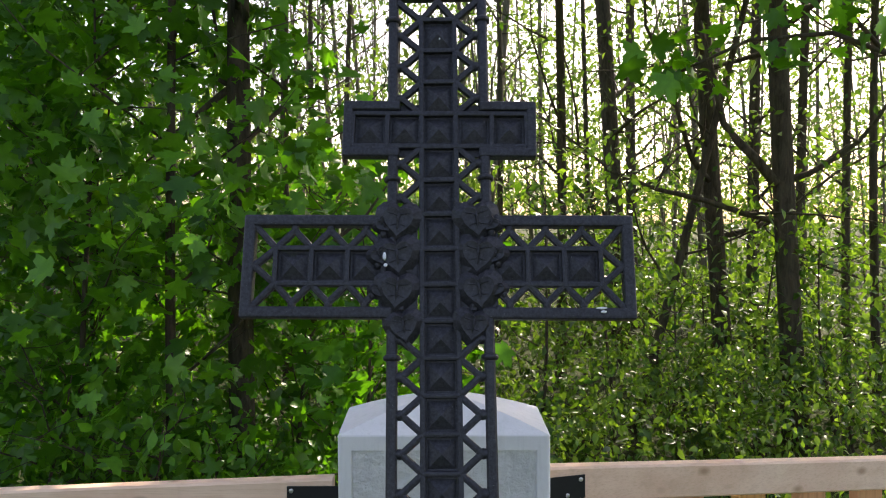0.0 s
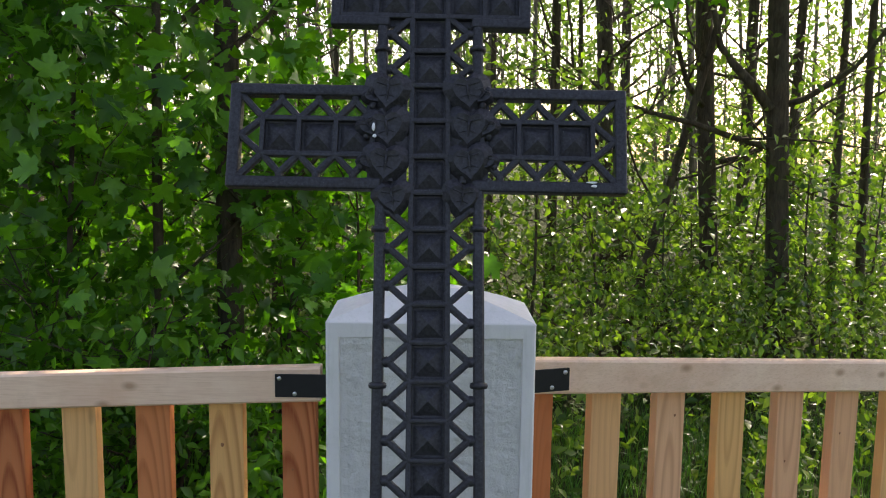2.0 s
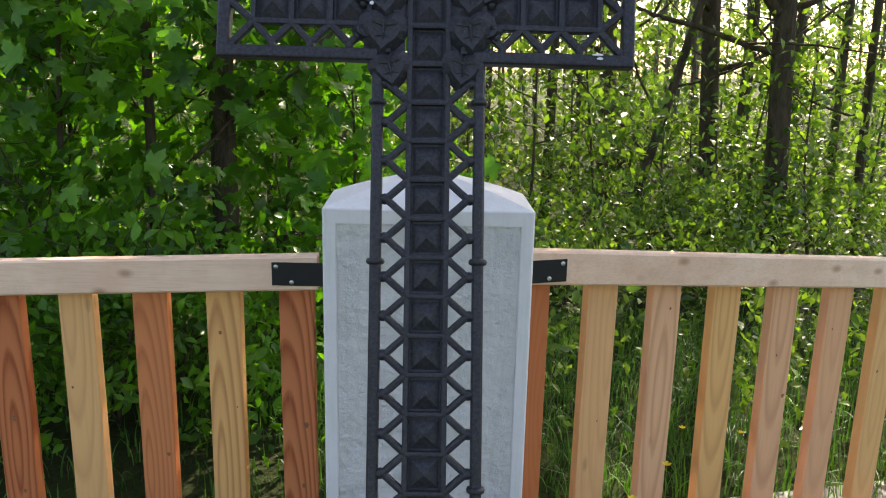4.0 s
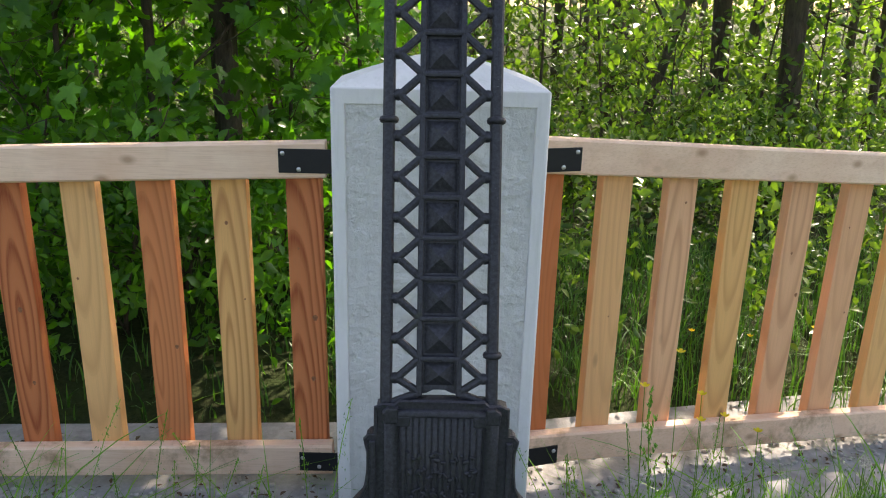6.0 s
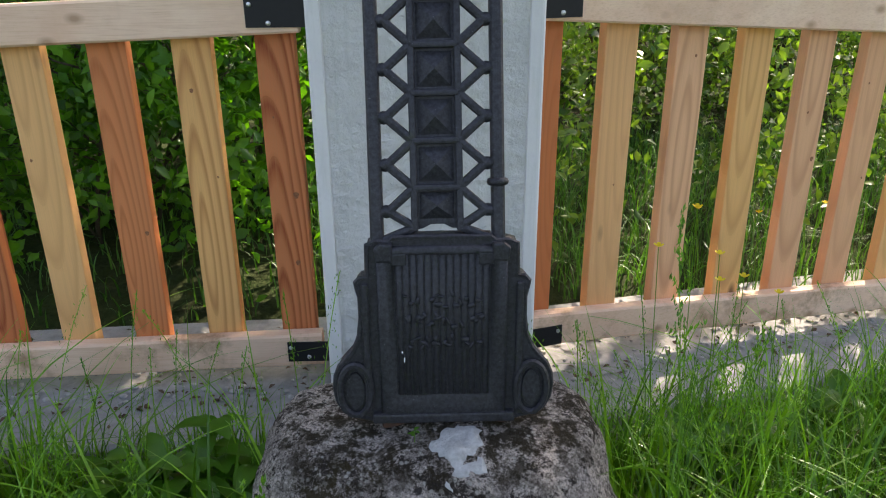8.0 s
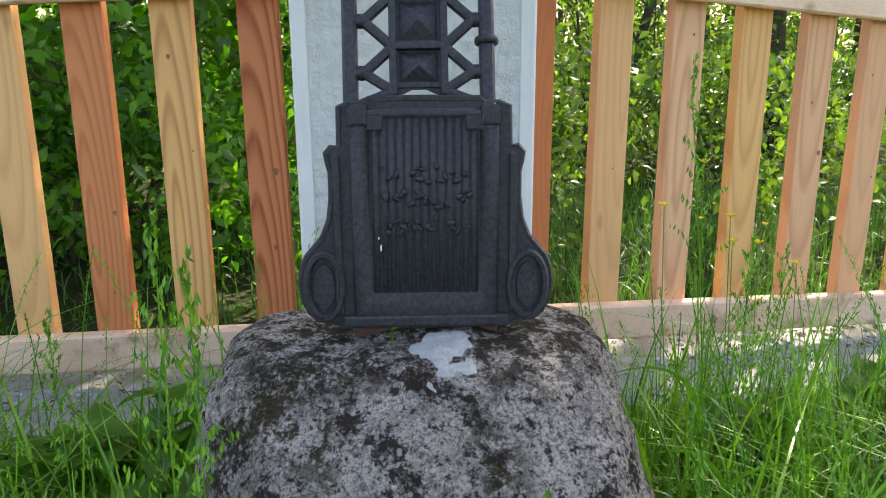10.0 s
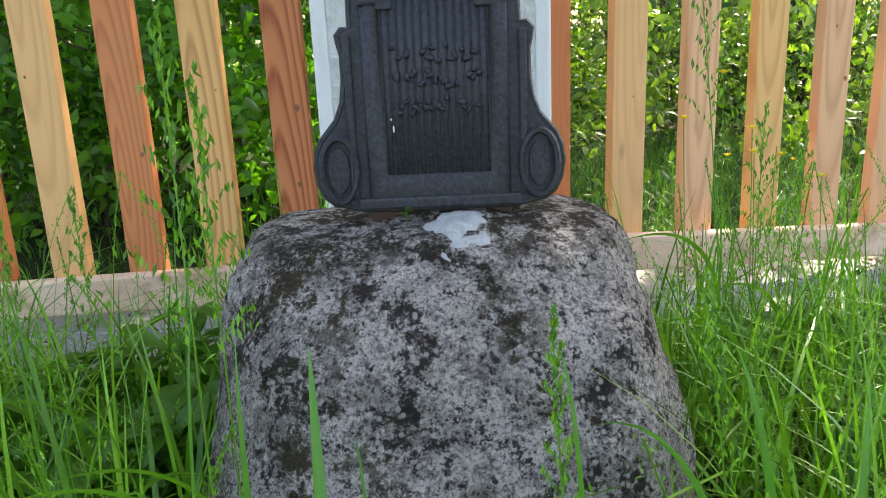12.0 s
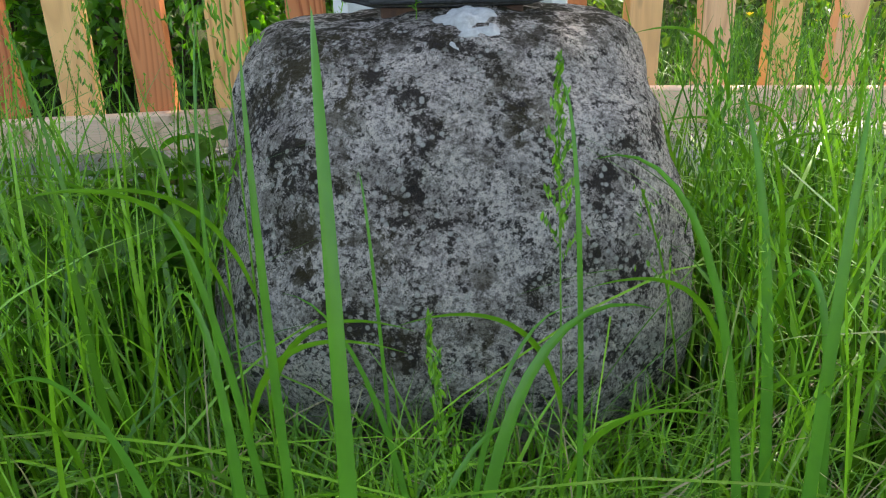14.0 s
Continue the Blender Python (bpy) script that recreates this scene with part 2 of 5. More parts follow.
CONCRETE = make_plain("grey_concrete", (0.20, 0.195, 0.185), (0.36, 0.35, 0.335), 22, 0.9, 0.5, 0.006)
MORTAR = make_plain("white_mortar", (0.46, 0.455, 0.43), (0.76, 0.755, 0.73), 70, 0.95, 1.0, 0.02)
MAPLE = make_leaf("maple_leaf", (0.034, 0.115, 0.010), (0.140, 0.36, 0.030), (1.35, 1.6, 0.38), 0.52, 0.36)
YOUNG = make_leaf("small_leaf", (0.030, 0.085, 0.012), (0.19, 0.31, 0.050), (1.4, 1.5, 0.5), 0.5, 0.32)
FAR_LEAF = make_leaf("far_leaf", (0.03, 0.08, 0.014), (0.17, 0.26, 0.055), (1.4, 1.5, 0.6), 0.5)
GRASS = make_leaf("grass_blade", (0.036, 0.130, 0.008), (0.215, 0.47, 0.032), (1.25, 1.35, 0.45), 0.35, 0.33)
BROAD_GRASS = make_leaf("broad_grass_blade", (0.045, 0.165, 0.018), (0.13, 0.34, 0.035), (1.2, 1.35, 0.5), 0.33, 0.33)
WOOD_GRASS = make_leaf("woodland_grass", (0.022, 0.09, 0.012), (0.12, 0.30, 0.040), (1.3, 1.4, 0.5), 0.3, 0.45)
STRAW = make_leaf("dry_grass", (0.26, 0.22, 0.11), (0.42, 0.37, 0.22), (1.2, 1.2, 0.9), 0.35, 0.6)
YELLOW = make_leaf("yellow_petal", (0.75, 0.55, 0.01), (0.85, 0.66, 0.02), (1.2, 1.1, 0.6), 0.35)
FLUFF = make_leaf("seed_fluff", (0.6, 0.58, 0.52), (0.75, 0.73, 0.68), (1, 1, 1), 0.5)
GRAVEL = make_plain("pale_gravel", (0.26, 0.25, 0.23), (0.52, 0.50, 0.46), 30, 0.9, 0.4, 0.004)
LITTER = make_plain("leaf_litter", (0.05, 0.03, 0.015), (0.14, 0.085, 0.045), 25, 0.95, 0.4, 0.004)
KNOT_WOOD = make_plain("wood_knot", (0.13, 0.045, 0.02), (0.42, 0.17, 0.07), 260, 0.7, 0.3, 0.001)
WHITE_FLECK = make_plain("white_fleck", (0.7, 0.7, 0.68), (0.85, 0.85, 0.83), 200, 0.8, 0.2, 0.001)
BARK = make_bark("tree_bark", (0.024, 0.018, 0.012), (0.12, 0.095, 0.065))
# the same bark lightened: distance haze put into the far stems' colour
HAZE_BARK = make_bark("haze_paled_bark", (0.06, 0.052, 0.038), (0.22, 0.19, 0.14))
GROUND = make_ground()


# ---------------------------------------------------------------- mesh helpers
def mesh_of(name, bm, material, smooth=False):
    me = bpy.data.meshes.new(name)
    bmesh.ops.recalc_face_normals(bm, faces=bm.faces)
    bm.to_mesh(me)
    bm.free()
    me.materials.append(material)
    if smooth:
        me.polygons.foreach_set("use_smooth", [True] * len(me.polygons))
    return me


def part(name, bm, material, parent, label="", smooth=False, m=None):
    """One mesh object under a thing or a part; bm may also be a mesh that is shared."""
    me = bm if isinstance(bm, bpy.types.Mesh) else mesh_of(name, bm, material, smooth)
    ob = new(name, me)
    if parent is not None:
        ob.parent = parent
    if m is not None:
        ob.matrix_basis = m
    if label:
        ob["label"] = label
    return ob


def thing(name, label, category, m=None, group="", kind=""):
    ob = new(name)
    ob.empty_display_size = 0.1
    if m is not None:
        ob.matrix_basis = m
    return tagged(ob, label, category, group, kind)


def add_box(bm, x0, y0, z0, x1, y1, z1, bevel=0.0, segments=2):
    vs = [bm.verts.new(p) for p in ((x0, y0, z0), (x1, y0, z0), (x1, y1, z0), (x0, y1, z0), (x0, y0, z1), (x1, y0, z1), (x1, y1, z1), (x0, y1, z1))]
    fs = [bm.faces.new([vs[i] for i in q]) for q in ((0, 3, 2, 1), (4, 5, 6, 7), (0, 1, 5, 4), (1, 2, 6, 5), (2, 3, 7, 6), (3, 0, 4, 7))]
    if bevel:
        bmesh.ops.bevel(bm, geom=list({e for f in fs for e in f.edges}), offset=bevel, segments=segments, affect="EDGES", profile=0.6)
    return bm


def box(*a, **k):
    return add_box(bmesh.new(), *a, **k)


def add_prism(bm, outline, y0, y1, bevel=0.0):
    """An outline in the x-z plane, given thickness from y0 to y1."""
    a = [bm.verts.new((x, y0, z)) for x, z in outline]
    b = [bm.verts.new((x, y1, z)) for x, z in outline]
    n = len(outline)
    f = [bm.faces.new(a), bm.faces.new(b[::-1])]
    for i in range(n):
        f.append(bm.faces.new((a[i], b[i], b[(i + 1) % n], a[(i + 1) % n])))
    if bevel:
        bmesh.ops.bevel(bm, geom=list(f[0].edges), offset=bevel, segments=2, affect="EDGES", profile=0.6)
    return bm


def add_tube(bm, points, radii, sides=8):
    """A tapered tube along points."""
    rings = []
    for i, p in enumerate(points):
        a = Vector(points[max(i - 1, 0)])
        b = Vector(points[min(i + 1, len(points) - 1)])
        d = (b - a).normalized()
        u = d.cross(Vector((0.13, 1, 0.07))).normalized()
        w = d.cross(u)
        rings.append([bm.verts.new(Vector(p) + radii[i] * (math.cos(2 * math.pi * k / sides) * u + math.sin(2 * math.pi * k / sides) * w)) for k in range(sides)])
    for r, s in zip(rings, rings[1:]):
        for k in range(sides):
            bm.faces.new((r[k], r[(k + 1) % sides], s[(k + 1) % sides], s[k]))
    bm.faces.new(rings[0][::-1])
    bm.faces.new(rings[-1])
    return bm


def fast_mesh(name, verts, faces, material, smooth=False):
    """A mesh from arrays: verts (n, 3), faces (m, corners)."""
    me = bpy.data.meshes.new(name)
    m, c = faces.shape
    me.vertices.add(len(verts))
    me.vertices.foreach_set("co", np.ascontiguousarray(verts, np.float32).ravel())
    me.loops.add(m * c)
    me.loops.foreach_set("vertex_index", np.ascontiguousarray(faces, np.int32).ravel())
    me.polygons.add(m)
    me.polygons.foreach_set("loop_start", np.arange(0, m * c, c, dtype=np.int32))
    me.polygons.foreach_set("loop_total", np.full(m, c, dtype=np.int32))
    if smooth:
        me.polygons.foreach_set("use_smooth", np.ones(m, dtype=bool))
    me.update(calc_edges=True)
    me.materials.append(material)
    return me


# ---------------------------------------------------------------- ground and concrete strip
def ground_height(x, y):
    return -0.09 + 0.02 * math.sin(1.3 * x + 0.5) * math.cos(0.9 * y) + (0.05 if y > 2.6 else 0.0)


def build_ground():
    bm = bmesh.new()
    xs = sorted({*[i * 0.25 for i in range(-32, 33)], *[s * d for s in (-1, 1) for d in (9, 11, 15, 22, 35, 60, 120, 300, 900, 2500)]})
    ys = sorted({*[i * 0.25 for i in range(-16, 49)], -6, -9, -15, -30, -80, -300, -2500, 14, 17, 22, 30, 45, 80, 150, 400, 2500})
    grid = [[bm.verts.new((x, y, ground_height(x, y) + (0.02 * noise.noise((x * 2, y * 2, 0)) if abs(x) < 9 and abs(y) < 14 else 0.0))) for x in xs] for y in ys]
    for r, s in zip(grid, grid[1:]):
        for i in range(len(xs) - 1):
            bm.faces.new((r[i], r[i + 1], s[i + 1], s[i]))
    tagged(part("ground", bm, GROUND, None, smooth=True), "dark grassy woodland soil under tall grass", "ground", kind="structure")


LEFT_Y = 2.119
RIGHT_Y, RIGHT_SLOPE = 2.067, 0.304


def left_line(x):
    return LEFT_Y


def right_line(x):
    return RIGHT_Y + RIGHT_SLOPE * x


def build_strip():
    """The concrete footing under both fence runs, one sheet with a bend at the post."""
    bm = bmesh.new()
    xs = [-6, -4, -2.6, -1.6, -0.8, -0.3, 0.0, 0.3, 0.8, 1.4, 2.2, 3.4, 5.0]
    rows = []
    for x in xs:
        y = left_line(x) if x <= 0 else max(right_line(x), LEFT_Y)
        top = 0.055 + (0.03 * x if x < 0 else -0.05 * x)
        rows.append([bm.verts.new(p) for p in ((x, y - 0.29, top - 0.25), (x, y - 0.285, top - 0.012), (x, y - 0.27, top), (x, y + 0.40, top), (x, y + 0.415, top - 0.012), (x, y + 0.42, top - 0.25))])
    for r, s in zip(rows, rows[1:]):
        for k in range(5):
            bm.faces.new((r[k], s[k], s[k + 1], r[k + 1]))
    tagged(part("footing", bm, CONCRETE, None), "grey concrete footing strip strewn with grit", "concrete footing", kind="structure")


build_ground()
build_strip()


# ---------------------------------------------------------------- concrete post
def build_post():
    x0, x1, y0, y1, eave = -0.292, 0.254, 1.964, 2.275, 1.292
    post = thing("concrete_post", "pale grey painted concrete post with hipped cap and stucco panel", "post", pose(0, 0, 0))
    bm = bmesh.new()
    m = 0.034
    px0, px1, pz0, pz1, dep = x0 + m, x1 - m, 0.10, eave - 0.036, 0.007
    o = [(x0, -0.15), (x1, -0.15), (x1, eave), (x0, eave)]
    i = [(px0, pz0), (px1, pz0), (px1, pz1), (px0, pz1)]
    of = [bm.verts.new((x, y0, z)) for x, z in o]
    inn = [bm.verts.new((x, y0, z)) for x, z in i]
    rec = [bm.verts.new((x + (0.003 if x < 0 else -0.003), y0 + dep, z)) for x, z in i]
    ob = [bm.verts.new((x - (0.012 if x < 0 else 0.0), y1, z)) for x, z in o]
    for k in range(4):
        n = (k + 1) % 4
        bm.faces.new((of[k], of[n], inn[n], inn[k]))
        bm.faces.new((inn[k], inn[n], rec[n], rec[k]))
        bm.faces.new((of[k], ob[k], ob[n], of[n]))
    bm.faces.new(ob)
    edges = [e for e in bm.edges if e.verts[0] in of and e.verts[1] in of and abs(e.verts[0].co.x - e.verts[1].co.x) < 1e-6]
    bmesh.ops.bevel(bm, geom=edges, offset=0.010, segments=3, affect="EDGES", profile=0.5)
    part("shaft", bm, PAINT, post)
    bm = bmesh.new()
    nx, nz = 80, 200
    g = [[bm.verts.new((px0 + 0.003 + (px1 - px0 - 0.006) * a / nx, y0 + dep - 0.001 - 0.0035 * noise.noise((a * 0.18, 0, b * 0.18)) - 0.0025 * noise.noise((a * 0.5, 3, b * 0.5)), pz0 + (pz1 - pz0) * b / nz)) for a in range(nx + 1)] for b in range(nz + 1)]
    for r, s in zip(g, g[1:]):
        for a in range(nx):
            bm.faces.new((r[a], r[a + 1], s[a + 1], s[a]))
    part("stucco_panel", bm, STUCCO, post, "rough grey stucco infill", smooth=True)
    # hipped cap with gently bowed slopes
    bm = bmesh.new()
    cx, cy = (x0 + x1) / 2, (y0 + y1) / 2
    steps = [(1.0, 0.0), (0.985, 0.004), (0.75, 0.029), (0.5, 0.052), (0.25, 0.072), (0.05, 0.084)]
    rings = []
    for s, h in steps:
        hx, hy = (x1 - x0) / 2 * s, (y1 - y0) / 2 * s
        rings.append([bm.verts.new((cx + a * hx - (0.012 * s if a < 0 < b else 0.006 * s if a < 0 == b else 0.0), cy + b * hy, eave - 0.0005 + h)) for a, b in ((-1, -1), (0, -1), (1, -1), (1, 0), (1, 1), (0, 1), (-1, 1), (-1, 0))])
    for r, s in zip(rings, rings[1:]):
        for k in range(8):
            bm.faces.new((r[k], r[(k + 1) % 8], s[(k + 1) % 8], s[k]))
    bm.faces.new(rings[-1])
    part("cap", bm, PAINT, post)


build_post()


# ---------------------------------------------------------------- wooden fence
SLAT_W, SLAT_T, RAIL_D, RAIL_H = 0.100, 0.040, 0.046, 0.101
slat_meshes = [mesh_of("slat", box(-SLAT_W / 2, 0, -0.49, SLAT_W / 2, SLAT_T, 0.49, bevel=0.004), w) for w in (RED_WOOD, YELLOW_WOOD, DARK_WOOD, PINK_WOOD)]
screw_bm = bmesh.new()
bmesh.ops.create_uvsphere(screw_bm, u_segments=12, v_segments=6, radius=0.0065)
for v_ in screw_bm.verts:
    v_.co.y *= 0.35
screw_mesh = mesh_of("screw", screw_bm, ZINC, True)


def add_rail(fence, name, x_in, x_out, line, zf, height):
    bm = bmesh.new()
    n = 14
    rings = []
    b = 0.006
    sec = [(0, b), (0, height - b), (b, height), (RAIL_D - b, height), (RAIL_D, height - b), (RAIL_D, b), (RAIL_D - b, 0), (b, 0)]
    for i in range(n + 1):
        x = x_in + (x_out - x_in) * i / n
        rings.append([bm.verts.new((x, line(x) + dy + 0.0008 * noise.noise((x * 3, dy * 50, 1)), zf(x) + dz + 0.0012 * noise.noise((x * 4, 0, dz * 9)))) for dy, dz in sec])
    for r, s in zip(rings, rings[1:]):
        for k in range(8):
            bm.faces.new((r[k], r[(k + 1) % 8], s[(k + 1) % 8], s[k]))
    bm.faces.new(rings[0])
    bm.faces.new(rings[-1][::-1])
    return part(name, bm, RAIL_WOOD if name == "top_rail" else LOW_RAIL_WOOD, fence)


def add_bracket(fence, x_rail, x_post, line, z0, height, screws):
    a, b = min(x_rail, x_post), max(x_rail, x_post)
    bm = bmesh.new()
    t = 0.005
    pts = [(a, line(a)), (b, line(b))]
    vs = [bm.verts.new((x, y + d, z)) for z in (z0, z0 + height) for x, y in pts for d in (-t, -0.0005)]
    for q in ((0, 1, 3, 2), (4, 6, 7, 5), (0, 2, 6, 4), (1, 5, 7, 3), (0, 4, 5, 1), (2, 3, 7, 6)):
        bm.faces.new([vs[i] for i in q])
    plate = part("bracket", bm, STEEL, fence, "black flat steel bracket")
    for x, z in screws:
        part("screw", screw_mesh, ZINC, plate, m=pose(x, line(x) - t - 0.001, z))


def build_fence(side, line, xs, top, low, x_in, x_out, label, knots):
    fence = thing("wooden_fence", label, "fence", group="fence runs beside the post")
    add_rail(fence, "top_rail", x_in, x_out, line, top, RAIL_H)
    add_rail(fence, "bottom_rail", x_in, x_out, line, lambda x: low(x) - RAIL_H, RAIL_H)
    turn = math.degrees(math.atan(RIGHT_SLOPE)) if side > 0 else 0.0
    for i, x in enumerate(xs):
        mid = (top(x) + low(x)) / 2 + random.uniform(-0.004, 0.004)
        slat = part("slat", slat_meshes[(2, 1, 0, 1)[i % 4] if side < 0 else (0, 1, 3, 1, 3, 3, 1)[i % 7]], None, fence, m=pose(x, line(x) + RAIL_D + 0.001, mid, random.uniform(-0.3, 0.3), random.uniform(-0.35, 0.35), turn + random.uniform(-0.8, 0.8)))
        for kx, kz, kr in knots.get(i, ()):
            bm = bmesh.new()
            kr *= 0.75
            ring = [bm.verts.new((kx + kr * 0.8 * math.cos(a) * (1 + 0.15 * math.sin(3 * a + kz)), -0.0006, kz + kr * math.sin(a))) for a in [2 * math.pi * q / 14 for q in range(14)]]
            mid_v = bm.verts.new((kx, -0.0012, kz))
            for q in range(14):
                bm.faces.new((ring[q], ring[(q + 1) % 14], mid_v))
            part("knot", bm, KNOT_WOOD, slat, "dark brown knot")
    return fence


left_top = lambda x: 1.044 + 0.038 * x
left_low = lambda x: 0.206 + 0.033 * x
right_top = lambda x: 1.071 - 0.074 * x
right_low = lambda x: 0.243 - 0.079 * x
fence_a = build_fence(-1, left_line, [-0.400 - 0.2125 * k for k in range(14)], left_top, left_low, -0.331, -3.4, "new larch picket fence with pale spruce rails, level run", {0: ((0.022, -0.015, 0.013), (0.012, -0.215, 0.011), (-0.02, 0.20, 0.004)), 1: ((-0.012, 0.282, 0.008), (0.03, 0.05, 0.004)), 2: ((0.03, -0.10, 0.009),), 3: ((-0.03, 0.12, 0.006),), 4: ((0.0, 0.02, 0.012), (0.01, -0.22, 0.009))})
fence_b = build_fence(1, right_line, [0.290 + 0.2155 * k for k in range(15)], right_top, right_low, 0.266, 3.4, "new larch picket fence with pale rails, angled away", {1: ((0.01, -0.04, 0.004),), 2: ((0.015, 0.33, 0.006),), 4: ((-0.01, 0.17, 0.006), (0.035, 0.02, 0.010)), 5: ((0.03, -0.05, 0.005), (-0.02, 0.26, 0.005)), 6: ((-0.02, 0.1, 0.007),)})
add_bracket(fence_a, -0.457, -0.288, left_line, 1.046, 0.066, [(-0.445, 1.100), (-0.402, 1.056)])
add_bracket(fence_b, 0.378, 0.25, right_line, 1.057, 0.066, [(0.365, 1.111), (0.326, 1.069)])
add_bracket(fence_a, -0.43, -0.288, left_line, 0.110, 0.062, [(-0.42, 0.155), (-0.37, 0.125)])
add_bracket(fence_b, 0.372, 0.25, right_line, 0.117, 0.062, [(0.359, 0.162)])


# ---------------------------------------------------------------- boulder
def build_boulder():
    prof = [(-0.22, 0.300, 0.985), (-0.08, 0.326, 0.965), (0.0, 0.347, 0.918), (0.08, 0.359, 0.888), (0.16, 0.352, 0.892), (0.29, 0.328, 0.942), (0.38, 0.308, 0.995), (0.44, 0.292, 1.05), (0.478, 0.275, 1.092), (0.498, 0.255, 1.128), (0.507, 0.215, 1.162), (0.511, 0.13, 1.21), (0.512, 0.002, 1.28)]
    k = np.linspace(0, len(prof) - 1, 70)
    idx = np.arange(len(prof))
    zz, hw, yf = (np.interp(k, idx, [p[j] for p in prof]) for j in (0, 1, 2))
    for _ in range(6):
        for arr in (zz, hw, yf):
            arr[1:-1] = (arr[:-2] + 2 * arr[1:-1] + arr[2:]) / 4
    cy, bm, rings = 1.28, bmesh.new(), []
    for z, w, y in zip(zz, hw, yf):
        ring = []
        for j in range(128):
            a = 2 * math.pi * j / 128
            c, s = math.cos(a), math.sin(a)
            e = 2 / 3.0
            px = w * abs(c) ** e * (1 if c > 0 else -1)
            d = (cy - y) if s < 0 else (cy - y) * 0.85
            py = d * abs(s) ** e * (1 if s > 0 else -1)
            p = Vector((px - 0.012, cy + py, z))
            n = 0.016 * noise.noise(p * 5.0) + 0.008 * noise.noise(p * 14.0) + 0.0045 * noise.noise(p * 38.0) + 0.002 * noise.noise(p * 90.0)
            out = Vector((px, py, 0.25 * max(z, 0))).normalized() if w > 0.01 else Vector((0, 0, 1))
            ring.append(bm.verts.new(p + out * n))
        rings.append(ring)
    for r, s in zip(rings, rings[1:]):
        for j in range(128):
            bm.faces.new((r[j], r[(j + 1) % 128], s[(j + 1) % 128], s[j]))
    bm.faces.new(rings[-1])
    tagged(part("boulder", bm, GRANITE, None, smooth=True), "weathered granite boulder with lichen and moss, in tall grass", "boulder")
    bm = bmesh.new()
    bmesh.ops.create_icosphere(bm, subdivisions=4, radius=1)
    for v in bm.verts:
        d = 1 + 0.35 * noise.noise(v.co * 2.2) + 0.12 * noise.noise(v.co * 6)
        v.co = Vector((0.020 + 0.052 * v.co.x * d * (1.0 - 0.25 * v.co.y), 1.156 + 0.054 * v.co.y * d, 0.512 - 0.017 * (1 - v.co.y) + (0.022 + 0.004 * noise.noise(v.co * 14)) * v.co.z * d))
    tagged(part("mortar_patch", bm, MORTAR, None, smooth=True), "lump of rough white mortar on the boulder", "mortar")


build_boulder()


# ---------------------------------------------------------------- cast-iron cross
CELL, V0 = 0.0702, -0.013
COL, RAIL_X, RAIL_W = 0.0345, 0.0925, 0.021


def panel_mesh():
    """One square coffer: a plate with a low pyramid in it."""
    bm = bmesh.new()
    h = CELL / 2
    add_box(bm, -h, 0.006, -h, h, 0.014, h)
    q = 0.0265
    c = [bm.verts.new((x, 0.0062, z)) for x, z in ((-q, -q), (q, -q), (q, q), (-q, q))]
    t = [bm.verts.new((x * 0.05, -0.0060, z * 0.05)) for x, z in ((-q, -q), (q, -q), (q, q), (-q, q))]
    for k in range(4):
        bm.faces.new((c[k], c[(k + 1) % 4], t[(k + 1) % 4], t[k]))
    bm.faces.new(t)
    return mesh_of("pyramid_panel", bm, IRON)


def bar_mesh(name, width, depth, front, bevel=0.0035):
    """A bar one metre long along local x, rounded."""
    return mesh_of(name, box(0, front, -width / 2, 1, front + depth, width / 2, bevel=bevel, segments=2), IRON)


def knob_mesh():
    bm = bmesh.new()
    bmesh.ops.create_uvsphere(bm, u_segments=10, v_segments=6, radius=0.0118)
    for v in bm.verts:
        v.co = Vector((v.co.x * 0.8, v.co.y * 0.8 + 0.004, v.co.z * 1.1))
    return mesh_of("knob", bm, IRON, True)


def collar_mesh():
    bm = bmesh.new()
    n, m = 16, 8
    rings = []
    for i in range(n):
        a = 2 * math.pi * i / n
        rings.append([bm.verts.new(((0.0125 + 0.0045 * math.cos(2 * math.pi * j / m)) * math.cos(a), 0.006 + (0.0145 + 0.0045 * math.cos(2 * math.pi * j / m)) * math.sin(a), 0.006 * math.sin(2 * math.pi * j / m))) for j in range(m)])
    for i in range(n):
        r, s = rings[i], rings[(i + 1) % n]
        for j in range(m):
            bm.faces.new((r[j], s[j], s[(j + 1) % m], r[(j + 1) % m]))
    return mesh_of("collar", bm, IRON, True)


